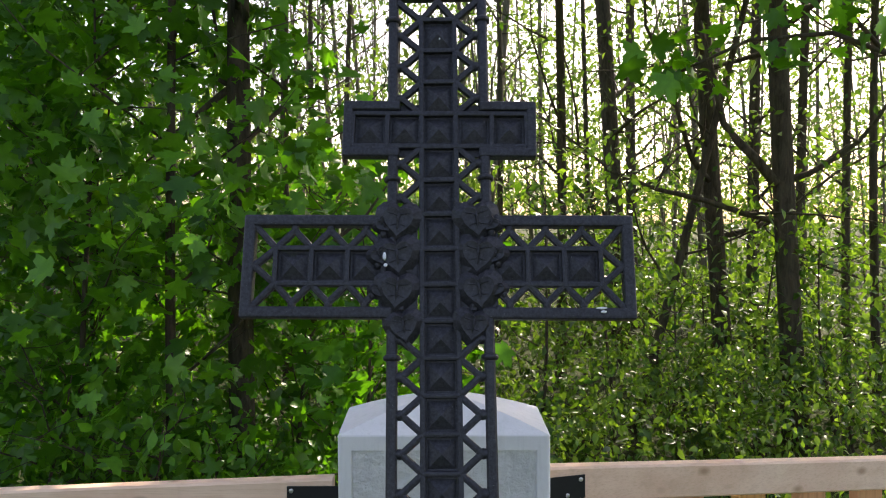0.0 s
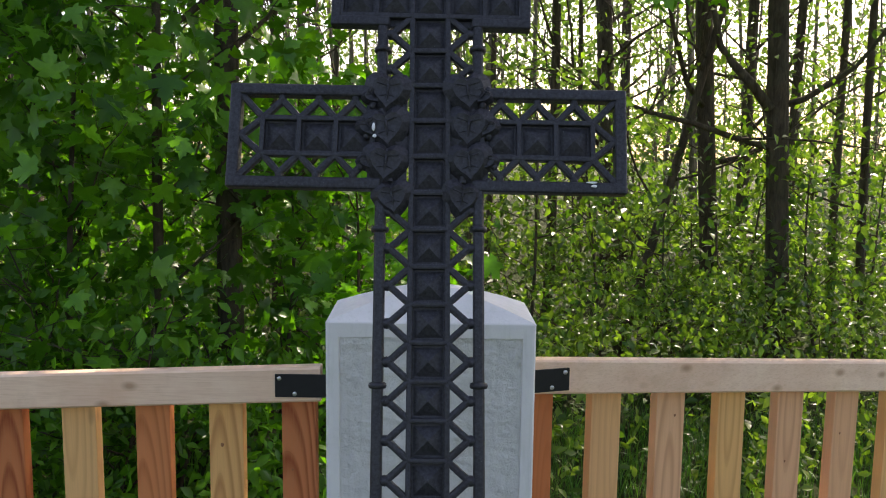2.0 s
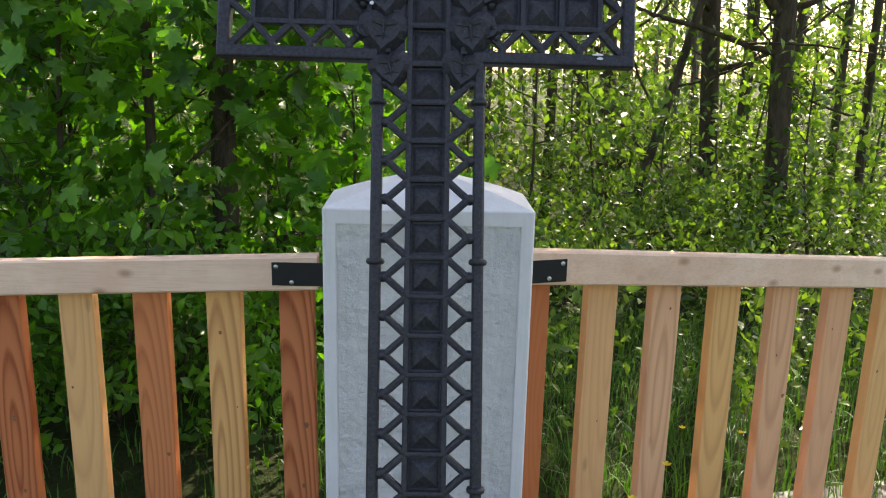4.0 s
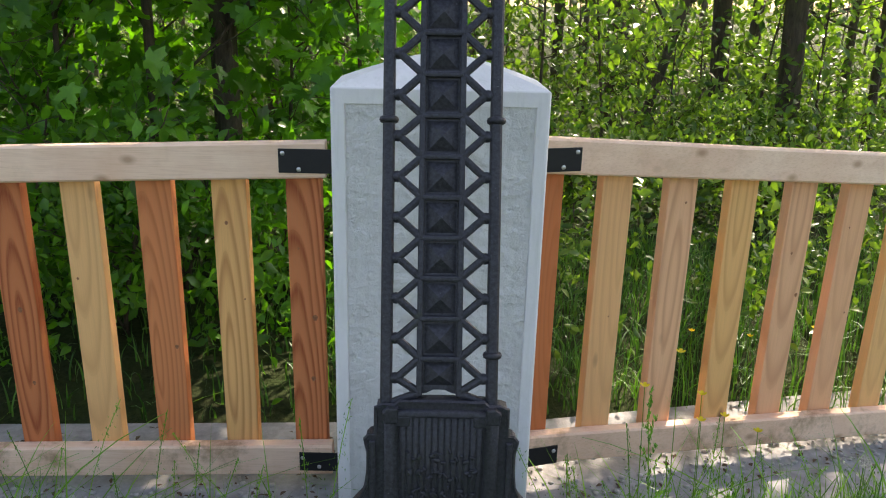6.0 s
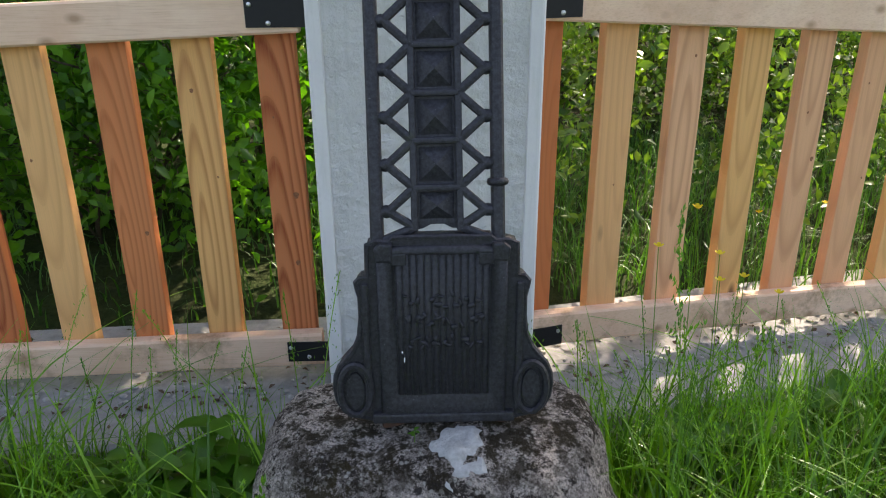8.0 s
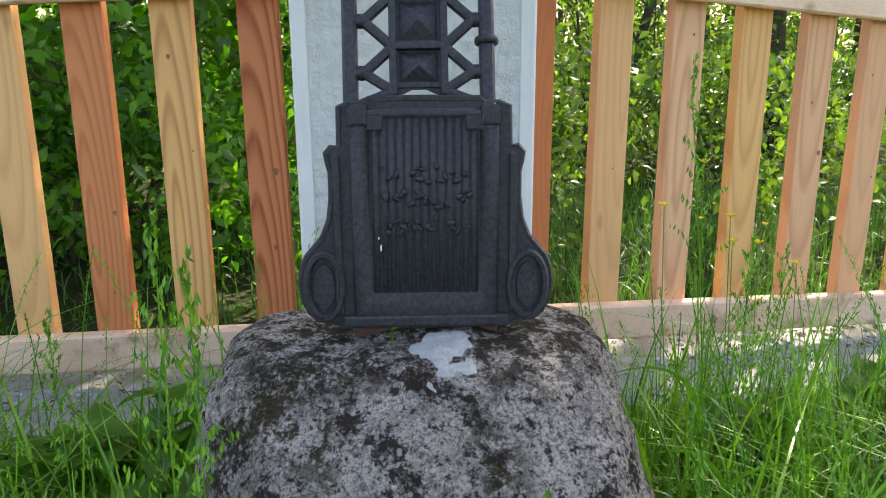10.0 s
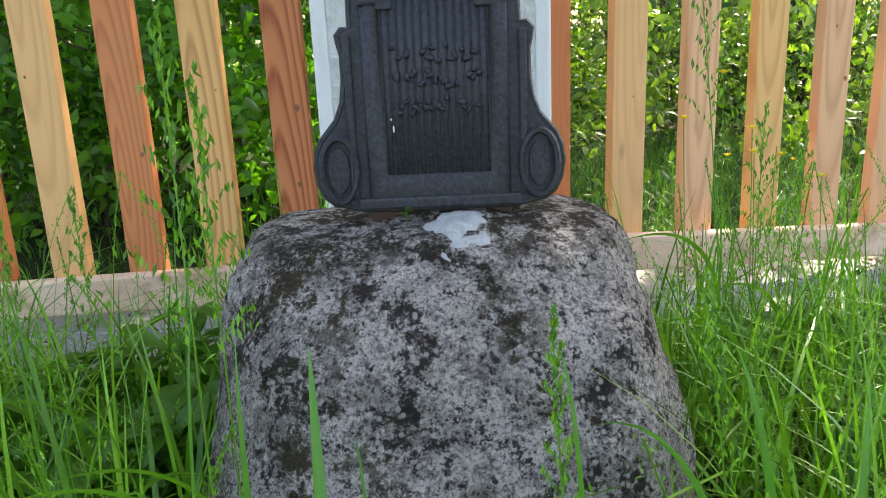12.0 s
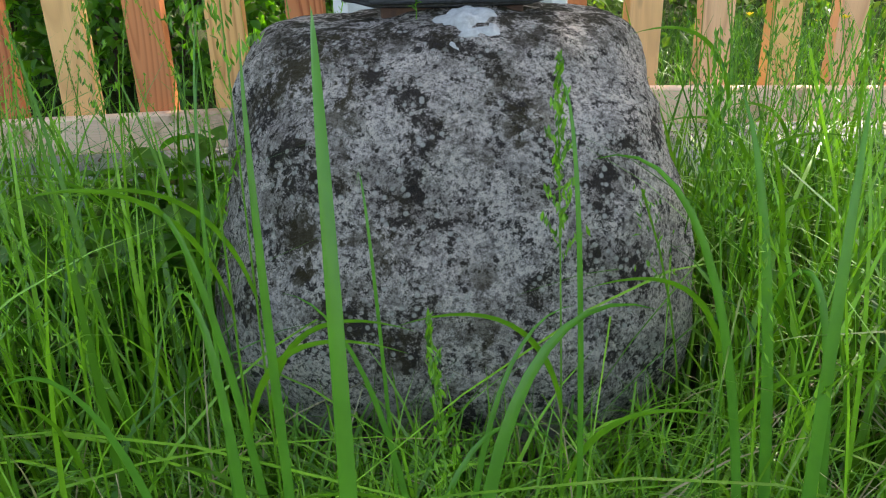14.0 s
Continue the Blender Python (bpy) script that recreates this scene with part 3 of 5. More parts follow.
def ivy_mesh():
    """A cast leaf in relief: pointed lobes, a domed face and a midrib; its tip points down."""
    bm = bmesh.new()
    out = [(0, -0.050), (0.007, -0.040), (0.018, -0.029), (0.029, -0.014), (0.035, 0.003), (0.033, 0.018), (0.024, 0.028), (0.013, 0.030), (0.004, 0.025), (0.0, 0.021)]
    out = out + [(-x, z) for x, z in out[-2:0:-1]]
    rim = [bm.verts.new((x, 0.004, z)) for x, z in out]
    back = [bm.verts.new((x * 0.97, 0.013, z * 0.97)) for x, z in out]
    mid = [bm.verts.new((x * 0.62, -0.007, z * 0.62)) for x, z in out]
    top = bm.verts.new((0, -0.004, 0))
    n = len(out)
    for k in range(n):
        j = (k + 1) % n
        bm.faces.new((rim[k], rim[j], mid[j], mid[k]))
        bm.faces.new((back[k], back[j], rim[j], rim[k]))
        bm.faces.new((mid[k], mid[j], top))
    bm.faces.new(back)
    add_tube(bm, [(0, -0.002, 0.020), (0, -0.0075, 0.0), (0, -0.001, -0.044)], [0.0016, 0.0018, 0.0010], 6)
    for q in (-1, 1):
        add_tube(bm, [(0, -0.005, 0.006), (q * 0.014, -0.0072, 0.010), (q * 0.027, 0.000, 0.010)], [0.0013, 0.0012, 0.0008], 5)
        add_tube(bm, [(0, -0.006, -0.008), (q * 0.010, -0.0066, -0.012), (q * 0.020, 0.000, -0.018)], [0.0012, 0.0011, 0.0008], 5)
    return mesh_of("cast_leaf", bm, IRON, False)


PANEL, STRUT, RIB = panel_mesh(), bar_mesh("lattice_strut", 0.0135, 0.018, -0.004, 0.006), bar_mesh("rib", 0.010, 0.016, -0.005)
KNOB, COLLAR, IVY = knob_mesh(), collar_mesh(), ivy_mesh()


def along(p, q):
    """The pose of a unit bar from p to q, points (x, v) of the cross's face."""
    d = math.hypot(q[0] - p[0], q[1] - p[1])
    return Matrix.Translation((p[0], 0, p[1])) @ Matrix.Rotation(-math.atan2(q[1] - p[1], q[0] - p[0]), 4, "Y") @ Matrix.Diagonal((d, 1, 1, 1))


def stretched_bar(name, p, q, width, parent, front=-0.006, depth=0.024, bevel=0.006):
    d = math.hypot(q[0] - p[0], q[1] - p[1])
    me = mesh_of(name, box(0, front, -width / 2, d, front + depth, width / 2, bevel=bevel, segments=3), IRON)
    return part(name, me, IRON, parent, m=along(p, q) @ Matrix.Diagonal((1 / d, 1, 1, 1)))


def zigzag(parent, joints, nodes, out):
    """Struts from each pair of neighbouring joints to the node between them, with a knob on it."""
    for (a, b), c in zip(zip(joints, joints[1:]), nodes):
        for j in (a, b):
            part("lattice_strut", STRUT, IRON, parent, m=along(j, c))
        part("knob", KNOB, IRON, parent, m=pose(c[0] + 0.003 * out[0], 0, c[1] + 0.003 * out[1]) @ Matrix.Diagonal((1.25 if out[0] else 0.85, 1, 0.8 if out[0] else 1.0, 1)))
        part("neck", STRUT, IRON, parent, m=along(c, (c[0] + 0.014 * out[0], c[1] + 0.014 * out[1])))


def vk(k):
    return V0 + CELL * k


def build_cross():
    cross = thing("iron_cross", "black cast-iron grave cross with openwork lattice, leaning back on boulder", "grave cross", pose(-0.004, 1.215, 0.515))
    lean = Matrix.Translation((-0.006, 0.037, 0.335)) @ pose(0, 0, 0, -15.0, -0.45, 0)

    # ---- shaft
    bm = bmesh.new()
    foot = vk(0) + 0.010
    add_prism(bm, [(-COL, foot - 0.004), (-0.022, foot - 0.002), (-0.010, foot + 0.004), (0.010, foot + 0.004), (0.022, foot - 0.002), (COL, foot - 0.004), (COL, vk(21)), (-COL, vk(21))], 0.010, 0.016)
    shaft = part("shaft", bm, IRON, cross, m=lean)
    for k in range(1, 21):
        part("pyramid_panel", PANEL, IRON, shaft, m=pose(0, 0, vk(k + 0.5)))
    part("pyramid_panel", PANEL, IRON, shaft, m=pose(0, 0, (foot + vk(1)) / 2 + 0.003) @ Matrix.Diagonal((1, 1, 0.78, 1)))
    for k in range(1, 22):
        part("rib", RIB, IRON, shaft, m=along((-COL, vk(k)), (COL, vk(k))))
    for s in (-1, 1):
        stretched_bar("column_rib", (s * COL, foot - 0.006), (s * COL, vk(21) + 0.004), 0.0105, shaft, -0.004, 0.018, 0.003)
        for a, b in ((-0.050, 0.842), (1.028, 1.168), (1.268, 1.532)):
            stretched_bar("edge_rail", (s * RAIL_X, a), (s * RAIL_X, b), RAIL_W, shaft, -0.006, 0.026, 0.009)
        for v in (0.064, 0.471, 0.76, 1.114, 1.461):
            if not (s < 0 and v < 0.1):
                part("collar", COLLAR, IRON, shaft, m=pose(s * RAIL_X, 0, v))
        for k0, k1 in ((0, 12), (15, 17), (18, 21)):
            zigzag(shaft, [(s * COL, vk(k) if k else foot) for k in range(k0, k1 + 1)], [(s * (RAIL_X - 0.0185), vk(k + 0.5)) for k in range(k0, k1)], (s, 0))
        part("lattice_strut", STRUT, IRON, shaft, m=along((s * COL, vk(21)), (s * (RAIL_X - 0.010), vk(21.62))))
        part("lattice_strut", STRUT, IRON, shaft, m=along((s * COL, vk(21)), (0, vk(21.62))))
        part("lattice_strut", STRUT, IRON, shaft, m=along((s * COL, foot), (s * (RAIL_X - 0.010), vk(-0.12))))
    stretched_bar("edge_rail", (-RAIL_X, 1.521), (RAIL_X, 1.521), RAIL_W, shaft, -0.006, 0.026, 0.007)

    # ---- long crossbar
    lo, hi, half = 0.832, 1.037, 0.380
    r0, r1 = vk(13), vk(14)
    bm = bmesh.new()
    for s in (-1, 1):
        a, b = sorted((s * COL, s * (COL + 4 * CELL)))
        add_box(bm, a, 0.010, r0, b, 0.016, r1)
    arm = part("long_crossbar", bm, IRON, cross, m=lean @ pose(-0.021, 0, 0.001, 0, 1.0, 0))
    w = 0.023
    for s in (-1, 1):
        for v in (lo + w / 2, hi - w / 2):
            stretched_bar("edge_rail", (s * 0.085, v), (s * half, v), w, arm, -0.007, 0.028, 0.006)
        stretched_bar("edge_rail", (s * (half - w / 2), lo), (s * (half - w / 2), hi), w, arm, -0.0065, 0.027, 0.006)
        xs = [s * (COL + CELL * k) for k in range(5)]
        for k in range(4):
            part("pyramid_panel", PANEL, IRON, arm, m=pose((xs[k] + xs[k + 1]) / 2, 0, (r0 + r1) / 2))
        for k in range(1, 5):
            part("rib", RIB, IRON, arm, m=along((xs[k], r0), (xs[k], r1)))
        for v in (r0, r1):
            stretched_bar("column_rib", (xs[0], v), (xs[4] + s * 0.004, v), 0.0105, arm, -0.0045, 0.018, 0.003)
        for v, n, o in ((r0, lo + w - 0.002, -1), (r1, hi - w + 0.002, 1)):
            zigzag(arm, [(x, v) for x in xs], [((xs[k] + xs[k + 1]) / 2, n - 0.010 * o) for k in range(4)], (0, o))
            part("lattice_strut", STRUT, IRON, arm, m=along((xs[4], v), (s * (half - w + 0.002), n)))
            part("lattice_strut", STRUT, IRON, arm, m=along((xs[4], v), (s * (half - w), (r0 + r1) / 2)))
        part("knob", KNOB, IRON, arm, m=pose(s * (half - w + 0.002), 0, (r0 + r1) / 2))

    # ---- short crossbar
    lo, hi, half, w = 1.158, 1.277, 0.195, 0.020
    v = (vk(17) + vk(18)) / 2
    short = part("short_crossbar", box(-half + 0.004, 0.008, lo + 0.004, half - 0.004, 0.018, hi - 0.004), IRON, cross, m=lean @ pose(-0.026, 0, 0.001, 0, 1.3, 0))
    for s in (-1, 1):
        for k in (1, 2):
            part("pyramid_panel", PANEL, IRON, short, m=pose(s * k * CELL, 0, v))
            part("rib", RIB, IRON, short, m=along((s * (k + 0.5) * CELL, v - CELL / 2), (s * (k + 0.5) * CELL, v + CELL / 2)))
        stretched_bar("edge_rail", (s * (half - w / 2), lo), (s * (half - w / 2), hi), w, short, -0.0065, 0.027, 0.005)
        stretched_bar("column_rib", (-2.5 * CELL, v + s * CELL / 2), (2.5 * CELL, v + s * CELL / 2), 0.0105, short, -0.0047, 0.018, 0.003)
        for q in (lo + w / 2, hi - w / 2):
            stretched_bar("edge_rail", (s * 0.080, q), (s * half, q), w, short, -0.007, 0.028, 0.005)

    # ---- leaf garlands over the crossing
    for s in (-1, 1):
        bm = bmesh.new()
        add_prism(bm, [(s * x, z) for x, z in ((0.04, 0.80), (0.085, 0.80), (0.115, 0.86), (0.118, 1.00), (0.10, 1.05), (0.04, 1.06))], 0.004, 0.018)
        garland = part("leaf_garland", bm, IRON, cross, "cast ivy leaves in relief", m=lean @ pose(-0.004, 0, 0))
        for k, (x, z, a, sc) in enumerate(((0.066, 0.822, 8, 1.0), (0.079, 0.890, -6, 1.15), (0.079, 0.960, 6, 1.2), (0.076, 1.030, -6, 1.15), (0.111, 0.892, 30, 0.62), (0.113, 0.958, 24, 0.62), (0.106, 1.020, 36, 0.55))):
            part("cast_leaf", IVY, IRON, garland, m=pose(s * x, -0.004 - 0.002 * (k % 2), z, 7, s * a, s * random.uniform(-5, 5)) @ Matrix.Diagonal((sc * 1.18, 1.15, sc, 1)))
        for k in range(7):
            part("knob", KNOB, IRON, garland, m=pose(s * (0.116 + 0.012 * math.sin(k * 2.1)), -0.004, 0.85 + 0.03 * k) @ Matrix.Diagonal((0.75, 0.8, 0.7, 1)))

    # ---- pedestal
    right = [(0.0, 0.337), (0.077, 0.336), (0.084, 0.329), (0.104, 0.330), (0.117, 0.326), (0.118, 0.272), (0.130, 0.270), (0.137, 0.262), (0.135, 0.252), (0.131, 0.235), (0.131, 0.20), (0.135, 0.168), (0.145, 0.143), (0.160, 0.125)]
    right += [(0.145 + 0.034 * math.cos(a), 0.075 + 0.056 * math.sin(a)) for a in [radians(q) for q in (45, 22, 0, -25, -50, -75, -98)]]
    right += [(0.112, 0.012), (0.0, 0.010)]
    outline = right + [(-x, z) for x, z in right[-2:0:-1]]
    bm = add_prism(bmesh.new(), outline, 0.0, 0.034)
    add_tube(bm, [(x, 0.003, z) for x, z in outline + outline[:1]], [0.0048] * (len(outline) + 1), 6)
    ped = part("pedestal", bm, IRON, cross, "cast-iron pedestal with fluted panel and scrolls", m=pose(0, 0, 0, -3.0, 0, 0) @ Matrix.Diagonal((0.968, 1, 0.960, 1)))
    # a swelling border that steps up from the plate and falls into the fluted field
    bm = bmesh.new()
    steps = ((0.1035, 0.018, 0.3245, 0.001), (0.1025, 0.019, 0.3235, -0.006), (0.0985, 0.023, 0.3205, -0.0085), (0.0920, 0.030, 0.3180, -0.0100), (0.0840, 0.042, 0.3150, -0.0098), (0.0785, 0.052, 0.3125, -0.0085), (0.0755, 0.0680, 0.3110, -0.001))
    loops = [[bm.verts.new((x, y, z)) for x, z in ((-w, z0), (w, z0), (w, z1), (-w, z1))] for w, z0, z1, y in steps]
    for r, q in zip(loops, loops[1:]):
        for k in range(4):
            bm.faces.new((r[k], r[(k + 1) % 4], q[(k + 1) % 4], q[k]))
    part("moulding", bm, IRON, ped, "raised border round the panel", smooth=True)
    for q in (-1, 1):
        ear = [(q * 0.0565, 0.314), (q * 0.0565, 0.2955), (q * 0.0600, 0.2935), (q * 0.0810, 0.2935), (q * 0.0810, 0.314)]
        part("corner_ear", add_prism(bmesh.new(), ear, -0.0095, 0.001, 0.0025), IRON, ped)
        part("corner_block", add_prism(bmesh.new(), [(q * 0.078, 0.300), (q * 0.104, 0.300), (q * 0.106, 0.322), (q * 0.096, 0.331), (q * 0.078, 0.330)], -0.0125, 0.001, 0.004), IRON, ped)
    part("plinth_band", box(-0.118, -0.013, 0.012, 0.118, 0.004, 0.030, 0.004), IRON, ped)
    part("panel_back", box(-0.077, -0.0030, 0.060, 0.077, 0.002, 0.313), IRON, ped)
    flute = mesh_of("flute", add_tube(bmesh.new(), [(0, -0.001, 0.062), (0, -0.001, 0.310)], [0.0049, 0.0049], 12), IRON, True)
    for k in range(13):
        part("flute", flute, IRON, ped, m=pose(-0.0690 + k * 0.0115, -0.0027, 0) @ Matrix.Diagonal((1, 0.45, 1, 1)))
    lump = bmesh.new()
    bmesh.ops.create_icosphere(lump, subdivisions=2, radius=1)
    for v in lump.verts:
        v.co *= 1 + 0.35 * noise.noise(v.co * 1.7)
        v.co.y *= 0.45
    lump = mesh_of("relief_lump", lump, IRON, True)
    for row in range(3):
        for k in range(26):
            if random.random() < 0.70:
                part("relief_lump", lump, IRON, ped, m=pose(-0.062 + 0.0050 * k + random.uniform(-0.003, 0.003), -0.0056, 0.160 + 0.036 * row + random.uniform(-0.012, 0.012), 0, random.uniform(0, 180), 0) @ Matrix.Diagonal((random.uniform(0.004, 0.0085), 0.0062, random.uniform(0.0022, 0.0048), 1)))
    for s in (-1, 1):
        bm = bmesh.new()
        ell = [(0.145 * s + 0.026 * math.cos(a), -0.004, 0.072 + 0.047 * math.sin(a)) for a in [2 * math.pi * q / 28 for q in range(29)]]
        add_tube(bm, ell, [0.0055] * 29, 6)
        sub = [(0.145 * s + 0.015 * math.cos(a), 0.071 + 0.034 * math.sin(a)) for a in [2 * math.pi * q / 22 for q in range(22)]]
        add_prism(bm, sub, -0.005, 0.002, 0.002)
        part("scroll", bm, IRON, ped, smooth=False)
        stretched_bar("side_moulding", (s * 0.1235, 0.03), (s * 0.1235, 0.262), 0.012, ped, -0.006, 0.012, 0.004)
    bm = bmesh.new()
    add_box(bm, -0.104, 0.006, -0.022, 0.104, 0.06, 0.012, 0.004)
    part("foot_plate", bm, RUST, ped, "rusty iron foot plate")
    for host, x, y, z, sx, sz in ((shaft, -0.106, -0.016, 0.953, 0.0035, 0.008), (shaft, -0.104, -0.015, 0.936, 0.004, 0.0035), (arm, 0.312, -0.0085, 0.853, 0.011, 0.002), (arm, 0.316, -0.0085, 0.846, 0.006, 0.0025), (ped, -0.063, -0.0062, 0.128, 0.0013, 0.005), (ped, -0.066, -0.0062, 0.142, 0.0013, 0.002), (shaft, 0.004, -0.006, 1.415, 0.0018, 0.0018)):
        bm = bmesh.new()
        bmesh.ops.create_icosphere(bm, subdivisions=2, radius=1)
        for v in bm.verts:
            v.co = Vector((x + sx * v.co.x * (1 + 0.4 * noise.noise(v.co * 2)), y + 0.0012 * v.co.y, z + sz * v.co.z * (1 + 0.4 * noise.noise(v.co * 3))))
        part("white_fleck", bm, WHITE_FLECK, host, "white bird-lime fleck", smooth=True)


build_cross()


# ---------------------------------------------------------------- leaves, trees, woods
rng = np.random.default_rng(7)

MAPLE_OUT = [(0, -0.38), (0.16, -0.46), (0.40, -0.40), (0.30, -0.27), (0.46, -0.16), (0.66, 0.02), (0.50, 0.06), (0.46, 0.17), (0.30, 0.10), (0.20, 0.14), (0.24, 0.34), (0.10, 0.38), (0.0, 0.68)]
MAPLE_OUT = MAPLE_OUT + [(-x, y) for x, y in MAPLE_OUT[-2:0:-1]]
OVAL_OUT = [(0, -0.5), (0.27, -0.1), (0.2, 0.22), (0, 0.55), (-0.2, 0.22), (-0.27, -0.1)]


def leaf_template(outline, fold):
    """A leaf as a fan of triangles, one unit long, folded along its midrib and drooping."""
    v = [(0.0, 0.0, 0.0)] + [(x, y, fold * abs(x) - 0.25 * y * y) for x, y in outline]
    n = len(outline)
    return np.array(v), np.array([(0, 1 + k, 1 + (k + 1) % n) for k in range(n)])


DIAMOND = (np.array([(0, -0.5, -0.05), (0.3, 0, 0.06), (0, 0.5, -0.08), (-0.3, 0, 0.06)], float), np.array([(0, 1, 2), (0, 2, 3)]))
SPIKELET = (DIAMOND[0] * np.array((0.42, 1.0, 0.5)), DIAMOND[1])
MAPLE_T, OVAL_T = leaf_template(MAPLE_OUT, 0.25), leaf_template(OVAL_OUT, 0.3)


def leaf_mesh(name, centers, sizes, template, material, facing=(0, -0.3, 0.55), loose=0.75, tip_way=(0, -0.1, -0.7), tip_loose=0.8):
    """Leaves at the centers, turned at random round a common facing."""
    n = len(centers)
    nor = rng.normal(size=(n, 3)) * loose + np.array(facing)
    nor /= np.linalg.norm(nor, axis=1)[:, None]
    tip = rng.normal(size=(n, 3)) * tip_loose + np.array(tip_way)
    tip -= nor * np.sum(tip * nor, axis=1)[:, None]
    tip /= np.linalg.norm(tip, axis=1)[:, None]
    side = np.cross(tip, nor)
    tv, tf = template
    v = centers[:, None, :] + sizes[:, None, None] * (tv[None, :, 0:1] * side[:, None, :] + tv[None, :, 1:2] * tip[:, None, :] + tv[None, :, 2:3] * nor[:, None, :])
    f = tf[None] + (np.arange(n) * len(tv))[:, None, None]
    return fast_mesh(name, v.reshape(-1, 3), f.reshape(-1, 3), material)


def clumped(n, lo, hi, clumps, spread, flat=0.5):
    """Points in clumps inside a box: sprays of leaves with gaps between them."""
    c = rng.uniform(lo, hi, size=(clumps, 3))
    p = c[rng.integers(0, clumps, n)] + rng.normal(size=(n, 3)) * np.array((spread, spread, spread * flat))
    return p


def limb_points(start, way, length, bend, n=7):
    p, d, out = Vector(start), Vector(way).normalized(), []
    for i in range(n):
        out.append(tuple(p))
        d = (d + Vector((random.uniform(-bend, bend), random.uniform(-bend, bend), random.uniform(-bend * 0.3, bend * 0.7)))).normalized()
        p = p + d * (length / (n - 1))
    return out


def build_tree(name, label, x, y, radius, height, lean, limbs, limb_from, leaf_n, leaf_size, template, material, spread=0.28, limb_len=1.6, group="", curve=0.12, flat=0.5, fixed=(), dress=False):
    """A trunk with limbs, and a crown of leaves along the limbs."""
    base = Vector((x, y, ground_height(x, y) - 0.05))
    tree = thing(name, label, "tree", Matrix.Translation(base), group)
    bm = bmesh.new()
    pts = []
    for i in range(12):
        s = i / 11
        pts.append((lean[0] * s * height + curve * 0.5 * math.sin(3.1 * s + x), lean[1] * s * height + curve * 0.4 * math.sin(4.0 * s + y), s * height))
    rad = [radius * (1.25 if i == 0 else 1.0) * (1 - 0.75 * (i / 11) ** 1.3) for i in range(12)]
    add_tube(bm, pts, rad, 10)
    part("trunk", bm, BARK, tree, smooth=True)
    ends = []
    for path, r0 in fixed:
        bm = add_tube(bmesh.new(), [tuple(Vector(p) - base) for p in path], [r0 * (1 - 0.6 * i / (len(path) - 1)) for i in range(len(path))], 7)
        part("limb", bm, BARK, tree, smooth=True)
        if dress:
            ends += [Vector(p) - base for p in path[2:]] * 3
    for k in range(limbs):
        s = limb_from + (1 - limb_from) * (k + random.random()) / limbs
        f = s * 11
        a, b = Vector(pts[int(f)]), Vector(pts[min(int(f) + 1, 11)])
        start = a.lerp(b, f - int(f))
        turn = random.uniform(0, 2 * math.pi)
        ln = limb_len * random.uniform(0.5, 1.2) * (1.1 - 0.5 * s)
        lp = limb_points(start, (math.cos(turn), math.sin(turn), random.uniform(0.1, 0.9)), ln, 0.35)
        r0 = max(radius * 0.32 * (1.2 - s), 0.006)
        bm = add_tube(bmesh.new(), lp, [r0 * (1 - 0.13 * i) for i in range(7)], 5)
        ends += [Vector(p) for p in lp[2:]]
        for _ in range(3):
            tw = limb_points(lp[random.randrange(1, 6)], (random.uniform(-1, 1), random.uniform(-1, 1), random.uniform(-0.3, 0.6)), ln * 0.5, 0.4, 5)
            add_tube(bm, tw, [r0 * 0.4 * (1 - 0.18 * i) for i in range(5)], 4)
            ends += [Vector(p) for p in tw[1:]]
        part("limb", bm, BARK, tree, smooth=True)
    if leaf_n:
        e = np.array([tuple(q) for q in ends])
        p = e[rng.integers(0, len(e), leaf_n)] + rng.normal(size=(leaf_n, 3)) * np.array((spread, spread, spread * flat))
        part("crown", leaf_mesh("crown", p, rng.uniform(0.6, 1.25, leaf_n) * leaf_size, template, material), material, tree)
    return tree


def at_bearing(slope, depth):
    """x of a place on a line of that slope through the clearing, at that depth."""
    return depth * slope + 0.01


MAPLE_LABEL = "young maple with broad dense green leaves behind the fence"
ALDER_LABEL = "slender dark-barked tree with sparse fresh leaves"
# maples crowding the fence
big_limbs = [([(-1.20, 4.30, 2.62), (-1.33, 4.25, 2.50), (-1.43, 4.20, 2.40), (-1.52, 4.15, 2.30)], 0.022), ([(-1.21, 4.30, 2.60), (-1.31, 4.3, 2.66), (-1.30, 4.31, 2.9), (-1.36, 4.32, 3.3)], 0.018)]
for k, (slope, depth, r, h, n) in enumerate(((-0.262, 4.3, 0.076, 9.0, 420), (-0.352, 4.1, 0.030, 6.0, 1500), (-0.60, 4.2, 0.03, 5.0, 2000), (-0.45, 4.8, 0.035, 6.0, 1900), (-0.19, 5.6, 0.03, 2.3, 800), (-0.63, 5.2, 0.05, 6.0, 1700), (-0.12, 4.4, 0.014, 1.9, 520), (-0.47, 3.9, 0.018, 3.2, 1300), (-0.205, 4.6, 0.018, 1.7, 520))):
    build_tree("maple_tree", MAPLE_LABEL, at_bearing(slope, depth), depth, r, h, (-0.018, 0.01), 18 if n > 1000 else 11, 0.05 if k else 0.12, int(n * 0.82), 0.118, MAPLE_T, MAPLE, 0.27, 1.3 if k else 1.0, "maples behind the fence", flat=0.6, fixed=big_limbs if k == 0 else ())
